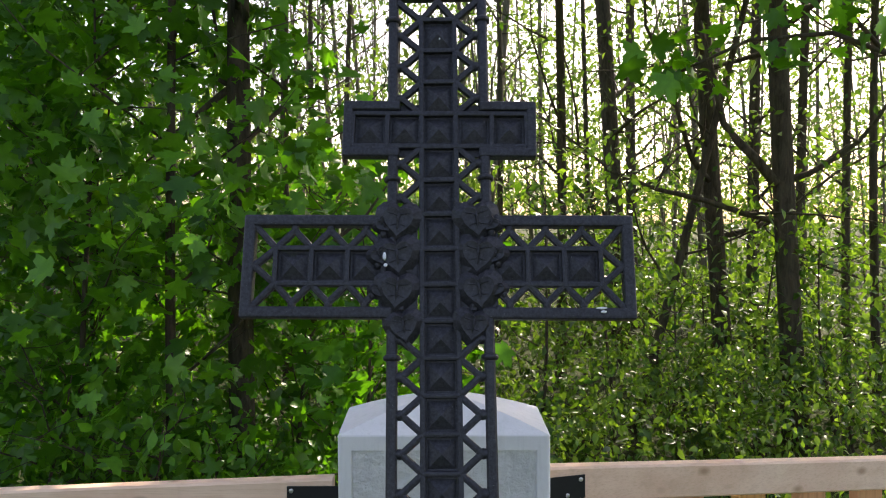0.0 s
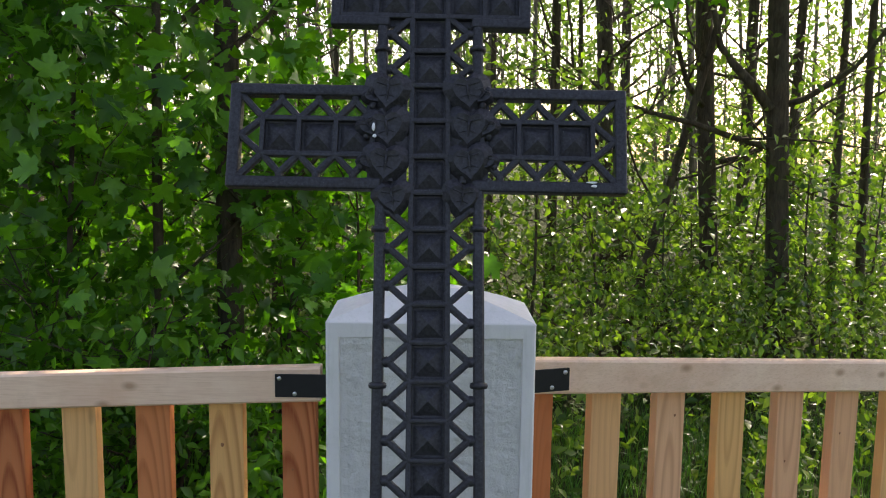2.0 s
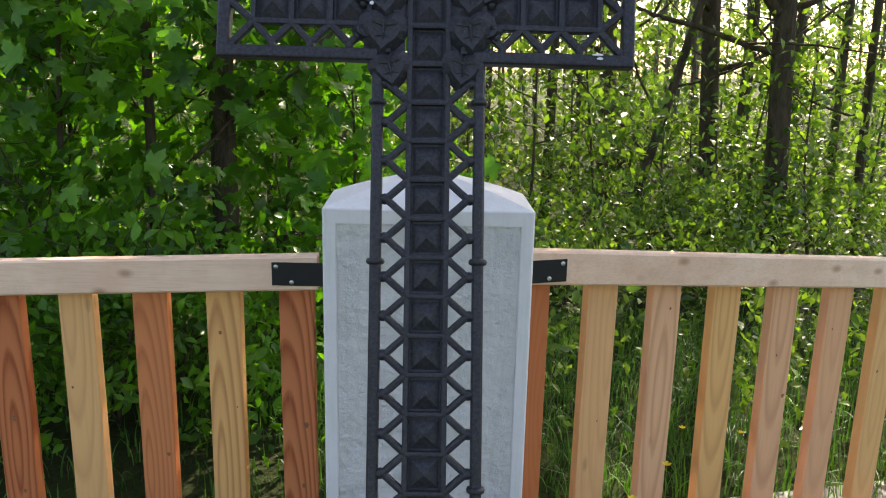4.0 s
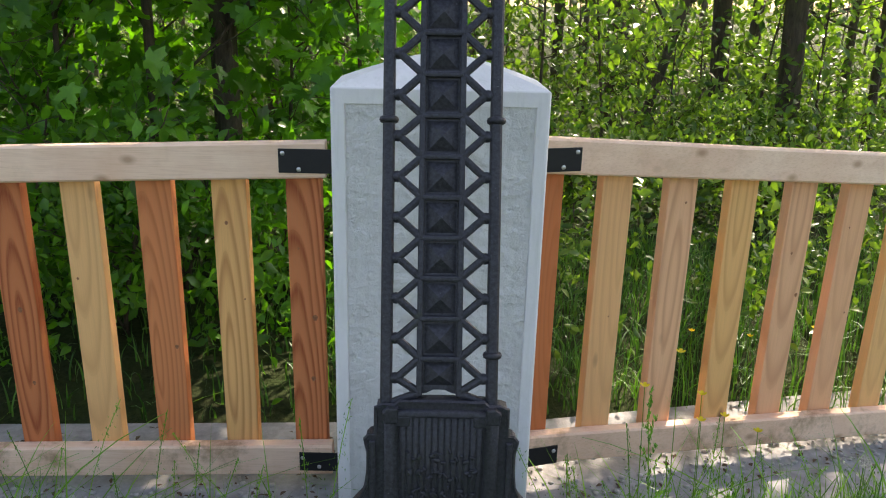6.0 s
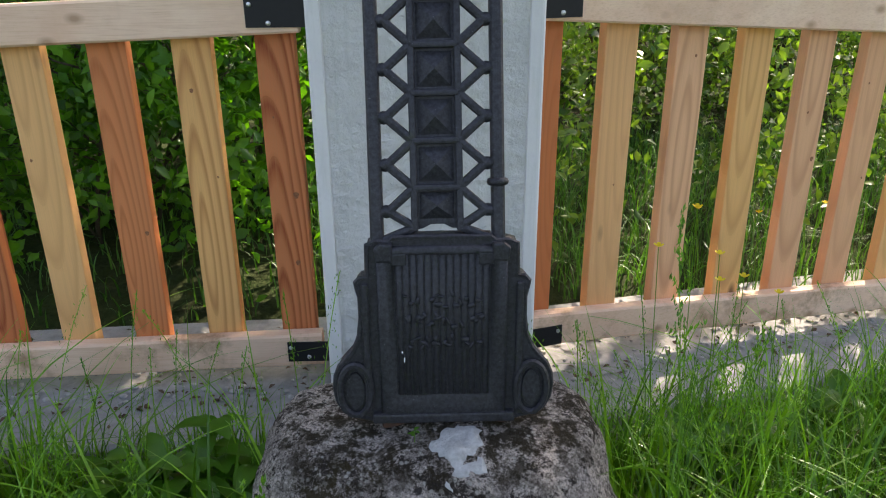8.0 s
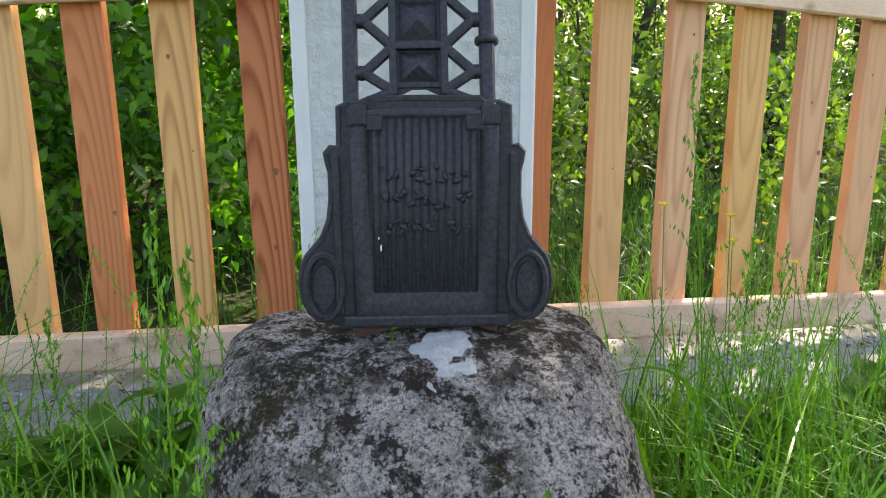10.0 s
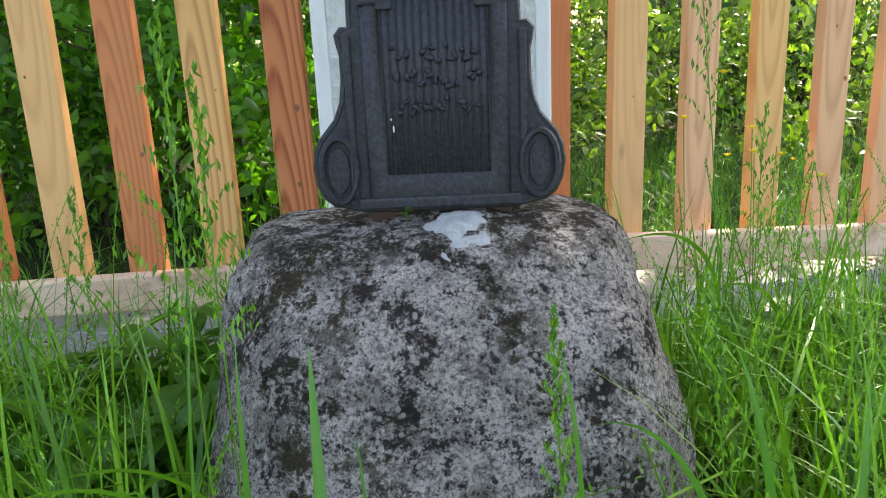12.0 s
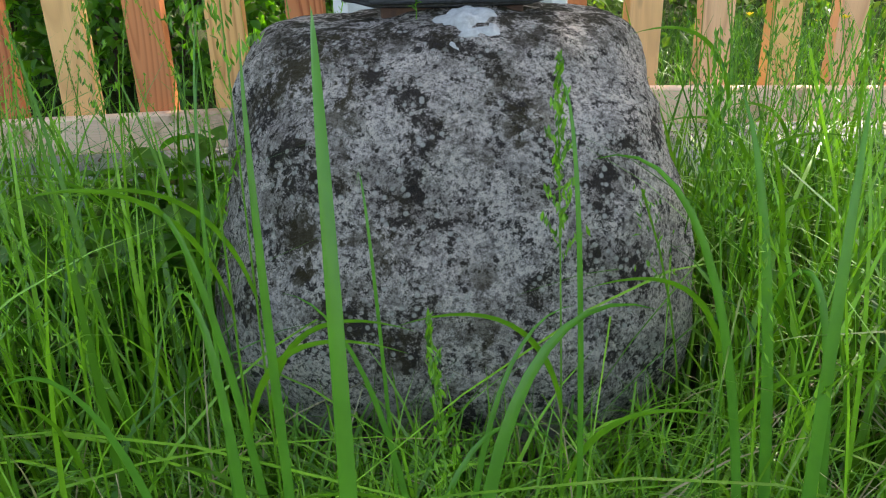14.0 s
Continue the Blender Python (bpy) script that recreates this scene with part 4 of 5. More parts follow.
# a maple bough reaching in over the clearing
bough = [([(2.62, 3.7, 2.25), (2.2, 3.65, 2.55), (1.75, 3.6, 2.70), (1.35, 3.55, 2.66), (1.0, 3.5, 2.50)], 0.016), ([(2.0, 3.63, 2.62), (1.7, 3.5, 2.85), (1.35, 3.4, 2.98), (0.9, 3.35, 3.05)], 0.012)]
build_tree("maple_tree", "maple with a leafy bough hanging over the clearing", 2.7, 3.7, 0.03, 4.2, (-0.02, 0.0), 2, 0.8, 260, 0.115, MAPLE_T, MAPLE, 0.15, 0.9, "maples behind the fence", flat=0.6, fixed=bough, dress=True)
# taller trees of the wood
fork = [([(2.66, 6.42, 2.15), (2.50, 6.43, 2.36), (2.36, 6.44, 2.50), (2.24, 6.46, 2.66), (2.17, 6.47, 3.0), (2.05, 6.48, 3.5)], 0.045)]
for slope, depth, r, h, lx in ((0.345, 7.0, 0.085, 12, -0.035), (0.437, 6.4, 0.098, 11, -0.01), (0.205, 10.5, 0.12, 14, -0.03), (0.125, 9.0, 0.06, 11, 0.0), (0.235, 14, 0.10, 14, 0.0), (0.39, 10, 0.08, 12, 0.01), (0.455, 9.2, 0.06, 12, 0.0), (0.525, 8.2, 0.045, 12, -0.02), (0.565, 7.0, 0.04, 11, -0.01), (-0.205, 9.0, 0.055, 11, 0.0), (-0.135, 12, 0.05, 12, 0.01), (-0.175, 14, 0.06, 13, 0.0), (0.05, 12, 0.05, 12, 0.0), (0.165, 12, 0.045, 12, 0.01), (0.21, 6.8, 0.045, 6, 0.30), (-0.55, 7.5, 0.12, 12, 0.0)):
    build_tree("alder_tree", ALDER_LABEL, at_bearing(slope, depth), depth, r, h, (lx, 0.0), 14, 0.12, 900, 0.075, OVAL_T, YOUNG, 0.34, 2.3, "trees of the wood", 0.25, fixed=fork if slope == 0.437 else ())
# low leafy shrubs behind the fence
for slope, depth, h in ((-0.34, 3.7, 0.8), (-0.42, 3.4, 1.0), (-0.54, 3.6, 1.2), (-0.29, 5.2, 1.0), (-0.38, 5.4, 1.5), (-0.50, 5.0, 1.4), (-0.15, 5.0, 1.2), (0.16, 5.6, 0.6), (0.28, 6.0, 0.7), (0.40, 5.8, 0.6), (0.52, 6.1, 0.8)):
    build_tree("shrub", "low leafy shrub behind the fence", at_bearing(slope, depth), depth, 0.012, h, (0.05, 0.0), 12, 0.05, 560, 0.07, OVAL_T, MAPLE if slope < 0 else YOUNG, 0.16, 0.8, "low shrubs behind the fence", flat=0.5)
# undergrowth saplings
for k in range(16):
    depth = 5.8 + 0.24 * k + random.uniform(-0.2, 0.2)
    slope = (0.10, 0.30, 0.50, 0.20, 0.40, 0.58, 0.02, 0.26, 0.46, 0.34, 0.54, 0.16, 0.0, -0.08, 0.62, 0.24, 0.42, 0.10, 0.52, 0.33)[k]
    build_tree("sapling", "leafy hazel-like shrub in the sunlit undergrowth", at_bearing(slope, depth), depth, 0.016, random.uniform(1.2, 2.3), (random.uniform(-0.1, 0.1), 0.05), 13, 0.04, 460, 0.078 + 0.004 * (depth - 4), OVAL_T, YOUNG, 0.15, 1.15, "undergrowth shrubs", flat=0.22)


def build_woods():
    """The far woods: thin stems and leaves past counting."""
    bm = bmesh.new()
    for k in range(150):
        y = random.uniform(13, 42)
        x = random.uniform(-0.66, 0.66) * y
        h, r = random.uniform(9, 17), random.uniform(0.02, 0.075)
        l = random.uniform(-0.10, 0.10)
        add_tube(bm, [(x + l * s * h + 0.15 * math.sin(5 * s + k), y, s * h - 0.1) for s in (0, 0.2, 0.4, 0.6, 0.8, 1.0)], [r, r * 0.9, r * 0.8, r * 0.65, r * 0.45, r * 0.2], 6)
        for j in range(8):
            s = random.uniform(0.12, 0.75)
            lp = limb_points((x + l * s * h, y, s * h), (random.uniform(-1, 1), random.uniform(-0.5, 0.5), random.uniform(0.1, 1)), random.uniform(1, 3.5), 0.35, 5)
            add_tube(bm, lp, [r * 0.3, r * 0.26, r * 0.2, r * 0.14, r * 0.06], 4)
    tagged(part("far_stems", bm, HAZE_BARK, None, smooth=True), "many thin stems of the far wood, coloured paler for haze", "tree stems", kind="stuff")
    lots = []
    for n, y0, y1, z0, z1, clumps, spread in ((6000, 5.5, 10, -0.1, 1.1, 140, 0.20), (9000, 9, 18, 0, 2.7, 160, 0.38), (13000, 18, 40, 0, 6.0, 420, 0.6), (42000, 9, 40, 2.3, 13, 1300, 0.75)):
        c = np.empty((clumps, 3))
        c[:, 1] = rng.uniform(y0, y1, clumps)
        c[:, 0] = rng.uniform(-0.66, 0.66, clumps) * c[:, 1]
        c[:, 2] = rng.uniform(z0, z1, clumps)
        p = c[rng.integers(0, clumps, n)] + rng.normal(size=(n, 3)) * np.array((spread, spread, spread * 0.28))
        p[:, 2] = np.maximum(p[:, 2], -0.05)
        lots.append((p, rng.uniform(0.6, 1.3, n) * (0.055 + 0.0055 * p[:, 1])))
    # low growth close behind both fence runs
    for name, n, lo, hi, clumps, spread, size, mat, label in (
            ("shade_undergrowth", 5200, (-3.2, 2.75, 0.0), (-0.25, 4.4, 0.75), 210, 0.13, 0.06, MAPLE, "dense low green undergrowth in the shade behind the fence"),
            ("sunlit_undergrowth", 7500, (0.15, 3.0, 0.0), (4.0, 6.0, 0.95), 260, 0.12, 0.050, YOUNG, "sunlit small-leaved undergrowth behind the fence")):
        p = clumped(n, lo, hi, clumps, spread, 0.35)
        p[:, 2] = np.maximum(p[:, 2], -0.04)
        tagged(new(name, leaf_mesh(name, p, rng.uniform(0.6, 1.3, n) * size, OVAL_T, mat)), label, "undergrowth", kind="stuff")
    p, s = np.concatenate([a for a, _ in lots]), np.concatenate([b for _, b in lots])
    tagged(new("far_foliage", leaf_mesh("far_foliage", p, s, DIAMOND, FAR_LEAF)), "bright fresh foliage of the far wood", "foliage", kind="stuff")
    # high leaves out of view, added to block the sun over the clearing
    c = rng.uniform((-2.0, 3.4, 4.7), (5.4, 8.2, 5.4), size=(1100, 3))
    # drop clumps whose shadow would land on the sunlit footing or behind it
    gx, gy = c[:, 0] - 0.52 * c[:, 2], c[:, 1] - 1.07 * c[:, 2]
    lit = ((gx > 0.1) & (gy > 1.75)) | (gy > 2.5)
    c = c[~lit]
    p = c[rng.integers(0, len(c), 9500)] + rng.normal(size=(9500, 3)) * np.array((0.16, 0.16, 0.12))
    tagged(new("shade_leaves", leaf_mesh("shade_leaves", p, rng.uniform(0.13, 0.24, len(p)), OVAL_T, MAPLE, (0, 0, 1), 0.4)), "unseen high leaves added to shade the clearing", "foliage", kind="stuff")


build_woods()


# ---------------------------------------------------------------- grass and flowers
def blades(n, place, height, width, bend, seg=5):
    """Curved tapering blades; place(n) gives their feet."""
    feet = place(n)
    h = height * rng.uniform(0.45, 1.15, n)
    w = width * rng.uniform(0.6, 1.3, n)
    a = rng.uniform(0, 2 * math.pi, n)
    out = np.stack([np.cos(a), np.sin(a), np.zeros(n)], 1)
    b = rng.uniform(0.2, 1.0, n) ** 1.5 * bend
    turn = a + math.pi / 2 + rng.normal(size=n) * 0.5
    side = np.stack([np.cos(turn), np.sin(turn), np.zeros(n)], 1)
    s = np.linspace(0, 1, seg + 1)
    spine = feet[:, None, :] + out[:, None, :] * (b * h)[:, None, None] * (s ** 2.2)[None, :, None]
    spine[:, :, 2] += h[:, None] * (s[None, :] - 0.45 * (b[:, None]) * s[None, :] ** 3)
    half = w[:, None] * np.clip(1.05 - s[None, :] ** 2.0, 0.04, 1) / 2
    l, r = spine - side[:, None, :] * half[:, :, None], spine + side[:, None, :] * half[:, :, None]
    v = np.stack([l, r], 2).reshape(n, -1, 3)
    q = np.array([(2 * i, 2 * i + 1, 2 * i + 3, 2 * i + 2) for i in range(seg)])
    f = q[None] + (np.arange(n) * v.shape[1])[:, None, None]
    return v.reshape(-1, 3), f.reshape(-1, 4)


def field(x0, x1, y0, y1, keep=None):
    def place(n):
        out = []
        while len(out) < n:
            x, y = rng.uniform(x0, x1), rng.uniform(y0, y1)
            if keep and not keep(x, y):
                continue
            out.append((x, y, ground_height(x, y)))
        return np.array(out)
    return place


def clear(x, y):
    """Away from the stone and the trodden spot before it."""
    if ((x + 0.012) / 0.35) ** 2 + ((y - 1.28) / 0.40) ** 2 < 1:
        return False
    return not (abs(x) < 0.10 and y < 0.45)


def panicles(n, place, height):
    """Grass stems with a loose seed head: small spikelets along the upper third."""
    feet = place(n)
    vs, fs, count = [], [], 0
    cent, size = [], []
    for x, y, z in feet:
        h = height * random.uniform(0.7, 1.15)
        a, b = random.uniform(0, 6.28), random.uniform(0.05, 0.35) * h
        pt = lambda s: (x + b * math.cos(a) * s ** 2, y + b * math.sin(a) * s ** 2, z + h * (s - 0.06 * s ** 3))
        w = 0.0011
        for i in range(7):
            p = pt(i / 6)
            vs += [(p[0] - w, p[1], p[2]), (p[0] + w, p[1], p[2])]
        fs += [(count + 2 * i, count + 2 * i + 1, count + 2 * i + 3, count + 2 * i + 2) for i in range(6)]
        count += 14
        wide = random.uniform(0.012, 0.04)
        for i in range(54):
            s = random.uniform(0.68, 1.0)
            p = pt(s)
            r = wide * (1.08 - s) / 0.34 * random.random()
            t = random.uniform(0, 6.28)
            cent.append((p[0] + r * math.cos(t), p[1] + r * math.sin(t), p[2] + random.uniform(-0.004, 0.004)))
            size.append(random.uniform(0.006, 0.011))
    return np.array(vs), np.array(fs), np.array(cent), np.array(size)


def ribbon(points, width, seg=14):
    """A broad blade through three points, keeled along its middle."""
    a, b, c = (Vector(p) for p in points)
    bm = bmesh.new()
    rows = []
    for i in range(seg + 1):
        s = i / seg
        p = a * (1 - s) * (1 - 2 * s) + b * 4 * s * (1 - s) + c * s * (2 * s - 1)
        d = (a * (4 * s - 3) + b * (4 - 8 * s) + c * (4 * s - 1)).normalized()
        side = d.cross(Vector((0.25, 1, 0.1))).normalized()
        w = width / 2 * max(1 - s ** 2.6, 0.03) * min(1, 0.55 + 2 * s)
        up = side.cross(d) * w * 0.35
        rows.append([bm.verts.new(q) for q in (p - side * w + up, p, p + side * w + up)])
    for r, t in zip(rows, rows[1:]):
        bm.faces.new((r[0], r[1], t[1], t[0]))
        bm.faces.new((r[1], r[2], t[2], t[1]))
    return bm


def to_ground(points):
    """The foot of a blade carried on down to the soil."""
    a, b, c = (Vector(p) for p in points)
    foot = Vector((a.x + 0.25 * (a.x - b.x), a.y - 0.02, ground_height(a.x, a.y)))
    return (tuple(foot), tuple((a + b) / 2 * 0.55 + (b * 0.45)), tuple(c))


def build_grass():
    weedy = lambda x, y: -0.88 < x < -0.37 and 1.12 < y < 1.70 and math.sin(971 * x + 577 * y) < 0.72
    front = lambda x, y: clear(x, y) and y < (1.80 if x < 0 else 1.76 + 0.25 * x) and not weedy(x, y)
    def feathered(n):
        p = rng.normal(size=(4 * n, 2)) * np.array((2.6, 2.0)) + np.array((0, -0.6))
        p = p[(p[:, 1] < 1.5) & ~((np.abs(p[:, 0]) < 2.2) & (p[:, 1] > 0.45)) & ~((np.abs(p[:, 0]) < 0.2) & (p[:, 1] < 0.45))][:n]
        return np.array([(x, y, ground_height(x, y)) for x, y in p])

    sets = [
        ("meadow_grass", blades(9500, field(-2.4, 2.4, 0.42, 2.3, front), 0.29, 0.0055, 1.1, 6), GRASS, "tall fresh green meadow grass"),
        ("strip_grass", blades(3200, field(-2.4, 2.4, 1.55, 2.2, lambda x, y: front(x, y) and y > (1.55 if x < 0 else 1.50 + 0.25 * x)), 0.34, 0.005, 0.7), GRASS, "grass growing up along the concrete footing"),
        ("tall_grass", blades(1500, field(-1.5, 1.5, 0.62, 1.70, lambda x, y: front(x, y) and abs(x) > 0.33), 0.56, 0.0085, 0.7, 7), GRASS, "tall arching grass blades round the boulder"),
        ("arching_grass", blades(1300, field(-1.5, 1.5, 0.60, 1.72, lambda x, y: front(x, y) and abs(x) > 0.36), 0.62, 0.0075, 1.75, 9), GRASS, "long grass blades bowed over and hanging"),
        ("short_grass", blades(1700, field(-0.42, 0.42, 0.62, 0.90, front), 0.23, 0.005, 1.3, 6), GRASS, "short grass at the foot of the boulder"),
        ("lawn_grass", blades(14000, feathered, 0.17, 0.006, 0.9, 3), GRASS, "shorter grass of the open clearing"),
        ("dry_grass", blades(800, field(-1.6, 1.6, 0.5, 1.7, front), 0.34, 0.0035, 1.7, 7), STRAW, "thin dry straw among the grass"),
        ("wood_grass", blades(8000, field(-0.6, 4.5, 2.75, 5.0), 0.26, 0.006, 1.1, 5), WOOD_GRASS, "grass behind the fence at the wood's edge"),
        ("shade_grass", blades(1600, field(-4.0, -0.4, 2.6, 4.5), 0.16, 0.008, 0.8, 4), WOOD_GRASS, "thin grass in the shade behind the fence"),
    ]
    for name, (v, f), mat, label in sets:
        tagged(new(name, fast_mesh(name, v, f, mat, True)), label, "grass", kind="stuff")
    v, f, c, z = panicles(330, field(-1.5, 1.5, 0.6, 1.78, lambda x, y: front(x, y) and abs(x) > 0.26), 0.58)
    tagged(new("grass_stems", fast_mesh("grass_stems", v, f, GRASS)), "thin flowering grass stems", "grass", kind="stuff")
    tagged(new("seed_heads", leaf_mesh("seed_heads", c, z, SPIKELET, GRASS, (0, -1, 0.1), 0.45, (0, 0, 1), 0.35)), "loose green seed heads of the grass", "grass", kind="stuff")
    tuft = thing("grass_tuft", "broad fresh green grass blades before the boulder", "grass", pose(0, 0, 0))
    for points, w in HERO:
        part("blade", ribbon(to_ground(points), w), BROAD_GRASS, tuft, smooth=True)


def build_plume(foot, tip, length, wide):
    """A tall flowering grass: a stem, two blades and a branched seed head."""
    x, y = foot
    g = ground_height(x, y)
    plume = thing("flowering_grass", "tall green flowering grass with a feathery seed head", "grass", pose(x, y, g), "flowering grasses round the boulder")
    top_p = Vector(tip) - Vector((x, y, g))
    at = lambda s: Vector((top_p.x * s ** 1.7, top_p.y * s ** 1.7, top_p.z * s))
    part("stem", add_tube(bmesh.new(), [tuple(at(i / 8)) for i in range(9)], [0.0016 - 0.00012 * i for i in range(9)], 5), GRASS, plume)
    start = 1 - length / top_p.z
    c = []
    for k in range(17):
        s = start + (1 - start) * k / 16
        turn, reach = 2.4 * k, wide * 1.7 * (1.10 - (s - start) / (1 - start)) * random.uniform(0.6, 1.0)
        for j in range(11):
            q = (j + 1) / 11
            c.append(tuple(at(s) + Vector((math.cos(turn) * reach * q, math.sin(turn) * reach * q, length * (0.34 * q - 0.16 * q * q))) + Vector((random.gauss(0, 0.0012), random.gauss(0, 0.0012), random.gauss(0, 0.0015)))))
    part("seed_head", leaf_mesh("seed_head", np.array(c), rng.uniform(0.009, 0.014, len(c)), SPIKELET, GRASS, (0, -1, 0.1), 0.4, (0, 0, 1), 0.3), GRASS, plume)
    for s, w in ((0.35, 1), (0.5, -1)):
        p = at(s)
        part("blade", ribbon((tuple(p), tuple(p + Vector((0.05 * w, -0.02, 0.10))), tuple(p + Vector((0.15 * w, -0.04, 0.11)))), 0.0065), GRASS, plume, smooth=True)


HERO = (
    (((-0.057, 0.418, 0.336), (-0.066, 0.499, 0.452), (-0.080, 0.575, 0.584)), 0.0125),
    (((-0.123, 0.560, 0.224), (-0.140, 0.600, 0.397), (-0.144, 0.640, 0.561)), 0.0095),
    (((0.018, 0.580, 0.205), (0.060, 0.620, 0.293), (0.171, 0.660, 0.330)), 0.0120),
    (((0.007, 0.620, 0.178), (0.040, 0.660, 0.246), (0.109, 0.700, 0.315)), 0.0060),
    (((0.250, 0.640, 0.292), (0.207, 0.680, 0.363), (0.120, 0.720, 0.442)), 0.0085),
    (((-0.150, 0.600, 0.258), (-0.207, 0.640, 0.380), (-0.267, 0.680, 0.409)), 0.0090),
    (((0.294, 0.680, 0.172), (0.272, 0.720, 0.369), (0.248, 0.760, 0.495)), 0.0110),
    (((0.272, 0.560, 0.221), (0.283, 0.600, 0.354), (0.300, 0.640, 0.516)), 0.0110),
    (((-0.034, 0.660, 0.170), (-0.087, 0.700, 0.236), (-0.161, 0.740, 0.311)), 0.0075),
    (((-0.207, 0.560, 0.223), (-0.287, 0.600, 0.243), (-0.386, 0.640, 0.272)), 0.0120),
    (((-0.190, 0.620, 0.309), (-0.198, 0.660, 0.401), (-0.189, 0.700, 0.579)), 0.0045),
    (((-0.055, 0.680, 0.300), (-0.076, 0.720, 0.358), (-0.087, 0.760, 0.409)), 0.0040),
    (((0.360, 0.710, 0.249), (0.336, 0.750, 0.311), (0.304, 0.790, 0.222)), 0.0080),
    (((0.113, 0.660, 0.304), (0.105, 0.700, 0.400), (0.090, 0.740, 0.506)), 0.0055),
    (((-0.046, 0.580, 0.218), (0.022, 0.620, 0.202), (0.098, 0.660, 0.188)), 0.0060),
    (((-0.159, 0.540, 0.240), (-0.175, 0.580, 0.333), (-0.219, 0.620, 0.358)), 0.0100),
)
build_grass()
for foot, tip, length, wide in (((-0.179, 0.64), (-0.205, 0.740, 0.748), 0.24, 0.034), ((-0.176, 0.70), (-0.202, 0.800, 0.709), 0.20, 0.026), ((0.387, 1.12), (0.343, 1.200, 0.847), 0.24, 0.026), ((0.40, 1.10), (0.44, 1.20, 0.62), 0.18, 0.03), ((-0.42, 1.00), (-0.47, 1.10, 0.56), 0.18, 0.024), ((0.10, 0.66), (0.098, 0.80, 0.49), 0.15, 0.014), ((0.27, 0.72), (0.25, 0.84, 0.50), 0.16, 0.016), ((-0.60, 1.15), (-0.64, 1.22, 0.50), 0.16, 0.02), ((0.55, 1.35), (0.60, 1.42, 0.55), 0.18, 0.03), ((0.01, 0.56), (-0.02, 0.66, 0.30), 0.15, 0.012)):
    build_plume(foot, tip, length, wide)


# ---------------------------------------------------------------- weeds, flowers, grit
def oval_leaf(length, width):
    bm = bmesh.new()
    rows = []
    for i in range(7):
        s = i / 6
        w = width * math.sin(math.pi * min(s * 0.92 + 0.05, 1)) ** 0.8 / 2
        z = 0.10 * length * math.sin(2.4 * s) - 0.18 * length * s * s
        rows.append([bm.verts.new((-w, s * length, z + w * 0.35)), bm.verts.new((0, s * length, z)), bm.verts.new((w, s * length, z + w * 0.35))])
    for r, t in zip(rows, rows[1:]):
        bm.faces.new((r[0], r[1], t[1], t[0]))
        bm.faces.new((r[1], r[2], t[2], t[1]))
    return bm


WEED_LEAF = mesh_of("leaf", oval_leaf(0.075, 0.042), MAPLE, True)


def build_weed(x, y, h, n):
    h, n = h * 1.35, n + 6
    weed = thing("weed_plant", "leafy green weed growing beside the concrete footing", "weed", pose(x, y, ground_height(x, y)), "weeds by the footing")
    part("stem", add_tube(bmesh.new(), [(0, 0, 0), (0.006, 0.004, h * 0.5), (0.0, 0.01, h)], [0.003, 0.0025, 0.0015], 5), GRASS, weed)
    for k in range(n):
        z = h * (0.25 + 0.75 * k / n)
        part("leaf", WEED_LEAF, None, weed, m=pose(0.003, 0.004, z, random.uniform(-10, 30), random.uniform(-15, 15), 137 * k) @ Matrix.Scale(random.uniform(1.1, 1.9) * (1.15 - 0.4 * k / n), 4))


for x, y, h, n in ((-0.52, 1.62, 0.26, 15), (-0.42, 1.56, 0.22, 14), (-0.70, 1.50, 0.22, 14), (-0.46, 1.28, 0.20, 14), (-0.55, 1.22, 0.18, 13), (-0.68, 1.30, 0.20, 14), (-0.80, 1.42, 0.20, 13), (-0.55, 1.50, 0.24, 15), (-0.74, 1.20, 0.18, 12), (-0.40, 1.42, 0.18, 13), (-0.62, 1.55, 0.22, 12), (-0.36, 1.66, 0.17, 10), (-0.78, 1.64, 0.18, 10), (-0.48, 1.42, 0.20, 12), (-0.60, 1.36, 0.18, 11), (0.72, 1.66, 0.20, 10), (0.60, 1.72, 0.16, 9), (1.05, 1.86, 0.17, 9)):
    build_weed(x, y, h, n)


def build_flower(x, y, z, size=0.011):
    g = ground_height(x, y)
    fl = thing("buttercup", "yellow buttercup on a thin stem by the fence", "flower", pose(x, y, g), "buttercups by the fence")
    h = z - g
    part("stem", add_tube(bmesh.new(), [(0.02, -0.01, 0), (0.014, 0.0, h * 0.5), (0, 0, h)], [0.0013, 0.0012, 0.001], 5), GRASS, fl)
    for k in range(5):
        bm = bmesh.new()
        a = 2 * math.pi * k / 5
        c, s = math.cos(a), math.sin(a)
        pts = [(0, 0, 0), (0.5, 0.45, 0.35), (1.0, 0.38, 0.7), (1.15, 0, 0.75), (1.0, -0.38, 0.7), (0.5, -0.45, 0.35)]
        bm.faces.new([bm.verts.new((size * (u * c - w * s), size * (u * s + w * c), h + size * q)) for u, w, q in pts])
        part("petal", bm, YELLOW, fl)


for p in ((0.609, 1.85, 0.656), (0.524, 1.84, 0.563), (0.682, 1.86, 0.532), (0.666, 1.80, 0.489), (0.854, 1.88, 0.414), (0.75, 1.86, 0.47), (1.074, 2.75, 0.36), (1.188, 2.78, 0.30), (1.143, 2.85, 0.27), (1.493, 2.9, 0.29), (0.95, 2.75, 0.33)):
    build_flower(*p)


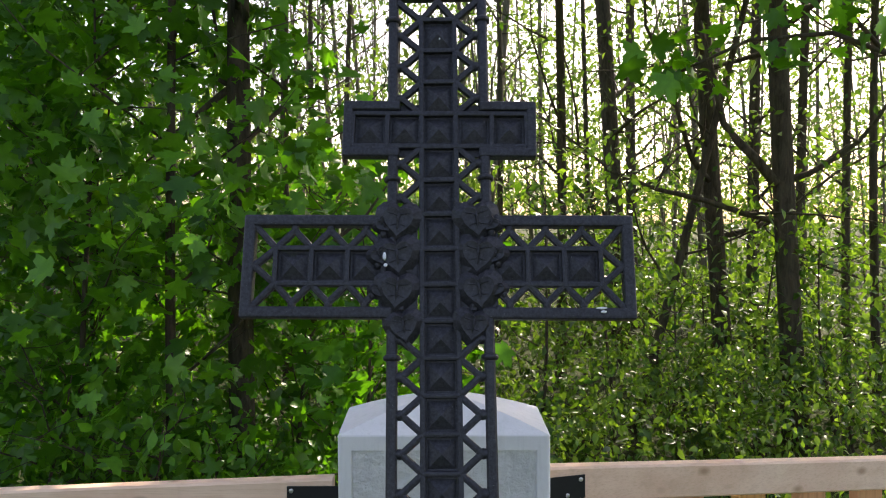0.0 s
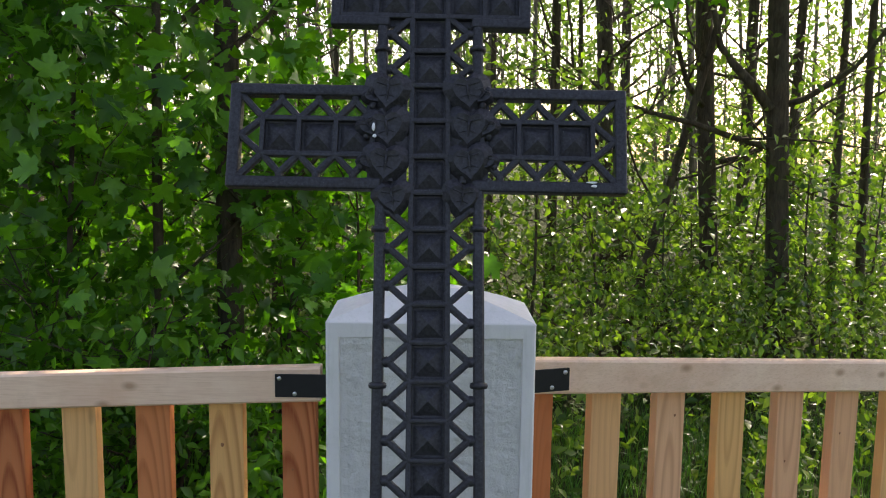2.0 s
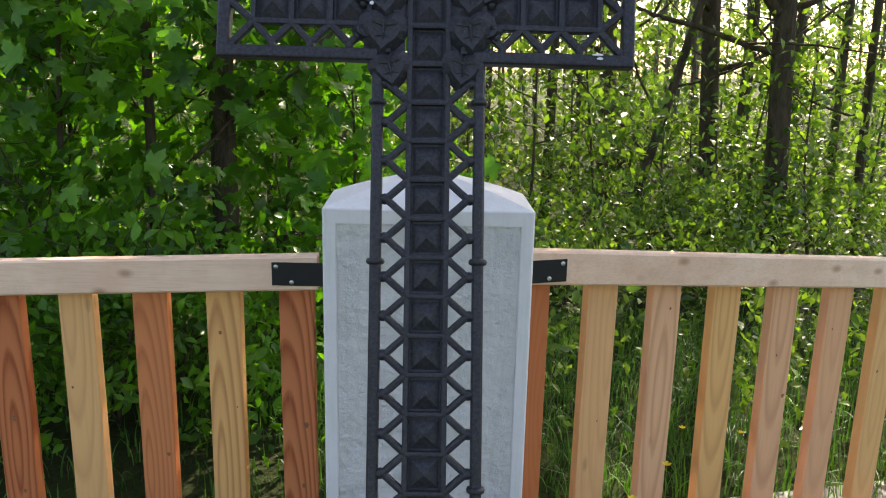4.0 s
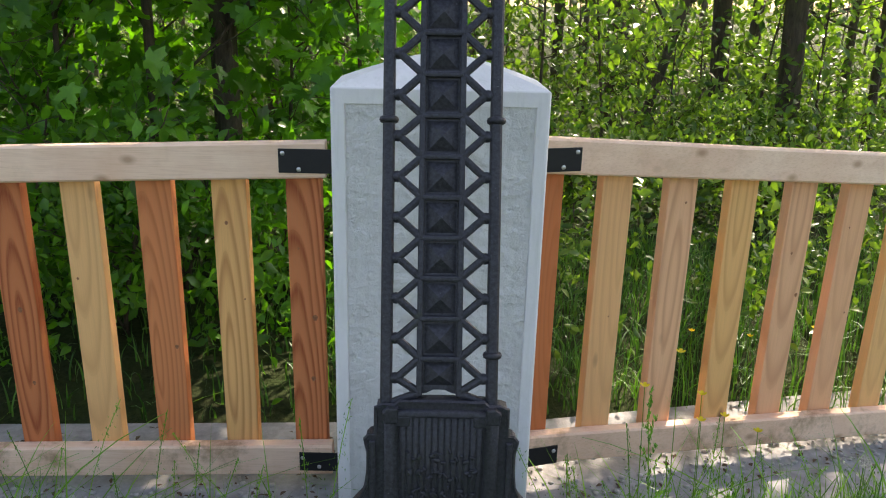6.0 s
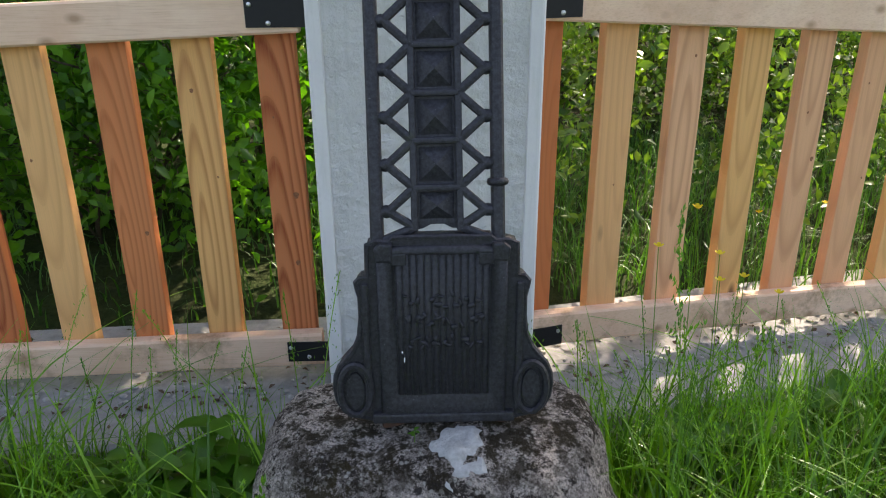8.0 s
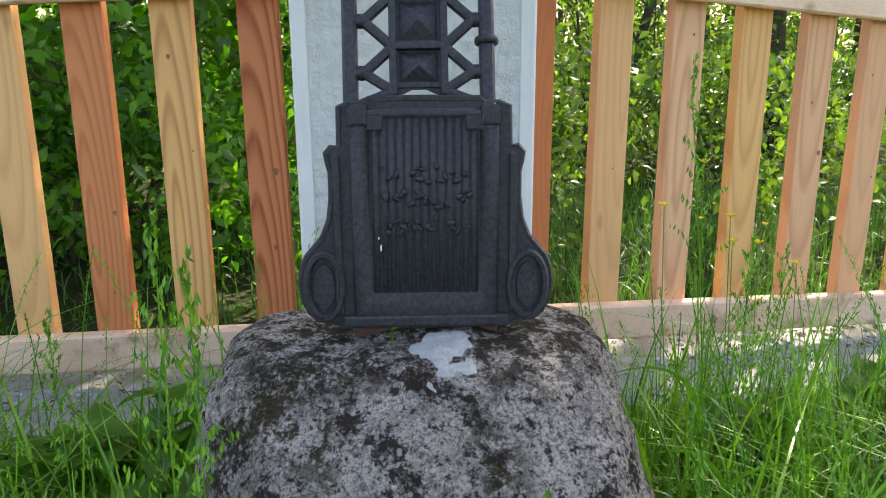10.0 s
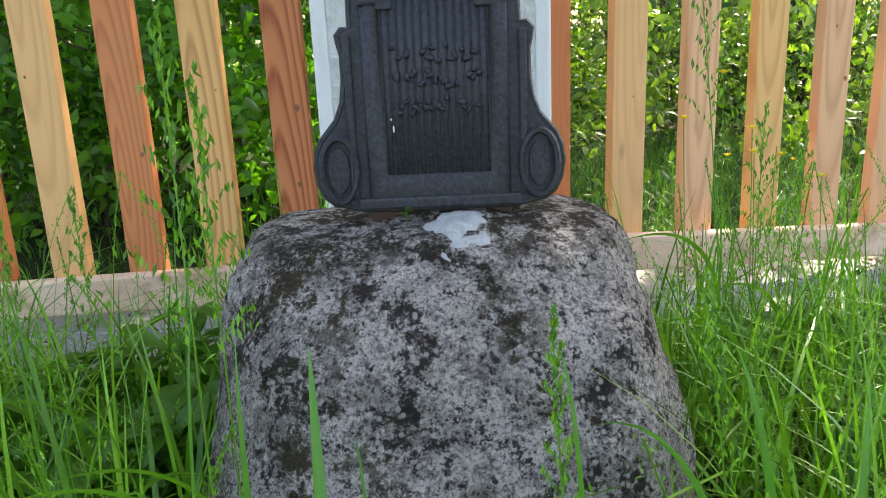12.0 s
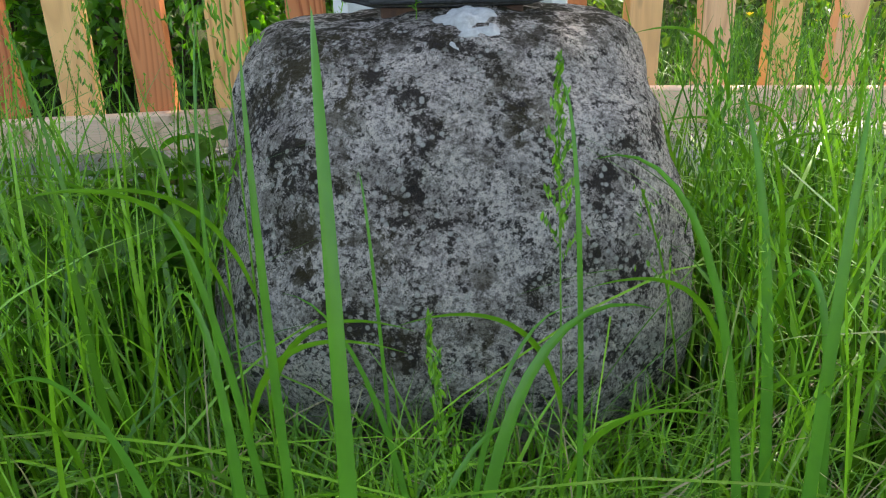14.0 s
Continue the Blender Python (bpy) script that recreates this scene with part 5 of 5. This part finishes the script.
def build_clock(x, y, z):
    g = ground_height(x, y)
    fl = thing("dandelion_clock", "white fluffy dandelion seed head on a bare stem", "flower", pose(x, y, g))
    part("stem", add_tube(bmesh.new(), [(0.01, 0, 0), (0.004, 0, (z - g) * 0.6), (0, 0, z - g)], [0.002, 0.0018, 0.0015], 6), GRASS, fl)
    d = rng.normal(size=(260, 3))
    d /= np.linalg.norm(d, axis=1)[:, None]
    part("seed_globe", leaf_mesh("seed_globe", d * 0.017 * rng.uniform(0.75, 1, 260)[:, None] + np.array((0, 0, z - g + 0.012)), np.full(260, 0.005), DIAMOND, FLUFF), FLUFF, fl)


build_clock(1.146, 1.86, 0.33)


def build_seedling(x, y, z):
    sprig = thing("seedling", "tiny green seedling sprouting by the foot plate", "seedling", pose(x, y, z))
    part("stem", add_tube(bmesh.new(), [(0, 0, -0.01), (0.001, -0.002, 0.01), (0, -0.002, 0.02)], [0.0009, 0.0008, 0.0006], 5), GRASS, sprig)
    for k in range(5):
        part("leaf", WEED_LEAF, None, sprig, m=pose(0, -0.002, 0.010 + 0.0025 * k, 20, 0, 72 * k + 20) @ Matrix.Scale(0.15, 4))


build_seedling(-0.052, 1.178, 0.512)


def build_grit():
    """Grit and dead leaves lying on the footing, past counting."""
    vs, fs, n = [], [], 0
    bm = bmesh.new()
    bmesh.ops.create_icosphere(bm, subdivisions=1, radius=1)
    tv, tf = np.array([v.co[:] for v in bm.verts]), np.array([[v.index for v in f.verts] for f in bm.faces])
    bm.free()
    for k in range(900):
        x = random.uniform(-2.2, 2.4)
        line = left_line(x) if x <= 0 else max(right_line(x), LEFT_Y)
        y = line + random.choice((random.gauss(0.14, 0.07), random.gauss(-0.05, 0.04)))
        top = 0.055 + (0.03 * x if x < 0 else -0.05 * x)
        r = random.uniform(0.003, 0.011)
        vs.append(tv * np.array((r * random.uniform(0.7, 1.4), r, r * 0.6)) * rng.uniform(0.8, 1.2, (len(tv), 1)) + np.array((x, y, top + r * 0.4)))
        fs.append(tf + n)
        n += len(tv)
    tagged(new("grit", fast_mesh("grit", np.concatenate(vs), np.concatenate(fs), GRAVEL)), "pale grit scattered on the concrete footing", "gravel", kind="stuff")
    c = []
    for k in range(520):
        x = random.uniform(-2.2, 0.2) if k % 3 else random.uniform(-0.2, 2.4)
        line = left_line(x) if x <= 0 else max(right_line(x), LEFT_Y)
        c.append((x, line + random.choice((random.gauss(0.18, 0.08), random.gauss(-0.06, 0.05))), 0.062 + (0.03 * x if x < 0 else -0.05 * x)))
    tagged(new("leaf_litter", leaf_mesh("leaf_litter", np.array(c), rng.uniform(0.012, 0.03, len(c)), OVAL_T, LITTER, (0, 0, 1), 0.3)), "dead brown leaves and bark bits on the footing", "leaf litter", kind="stuff")


build_grit()
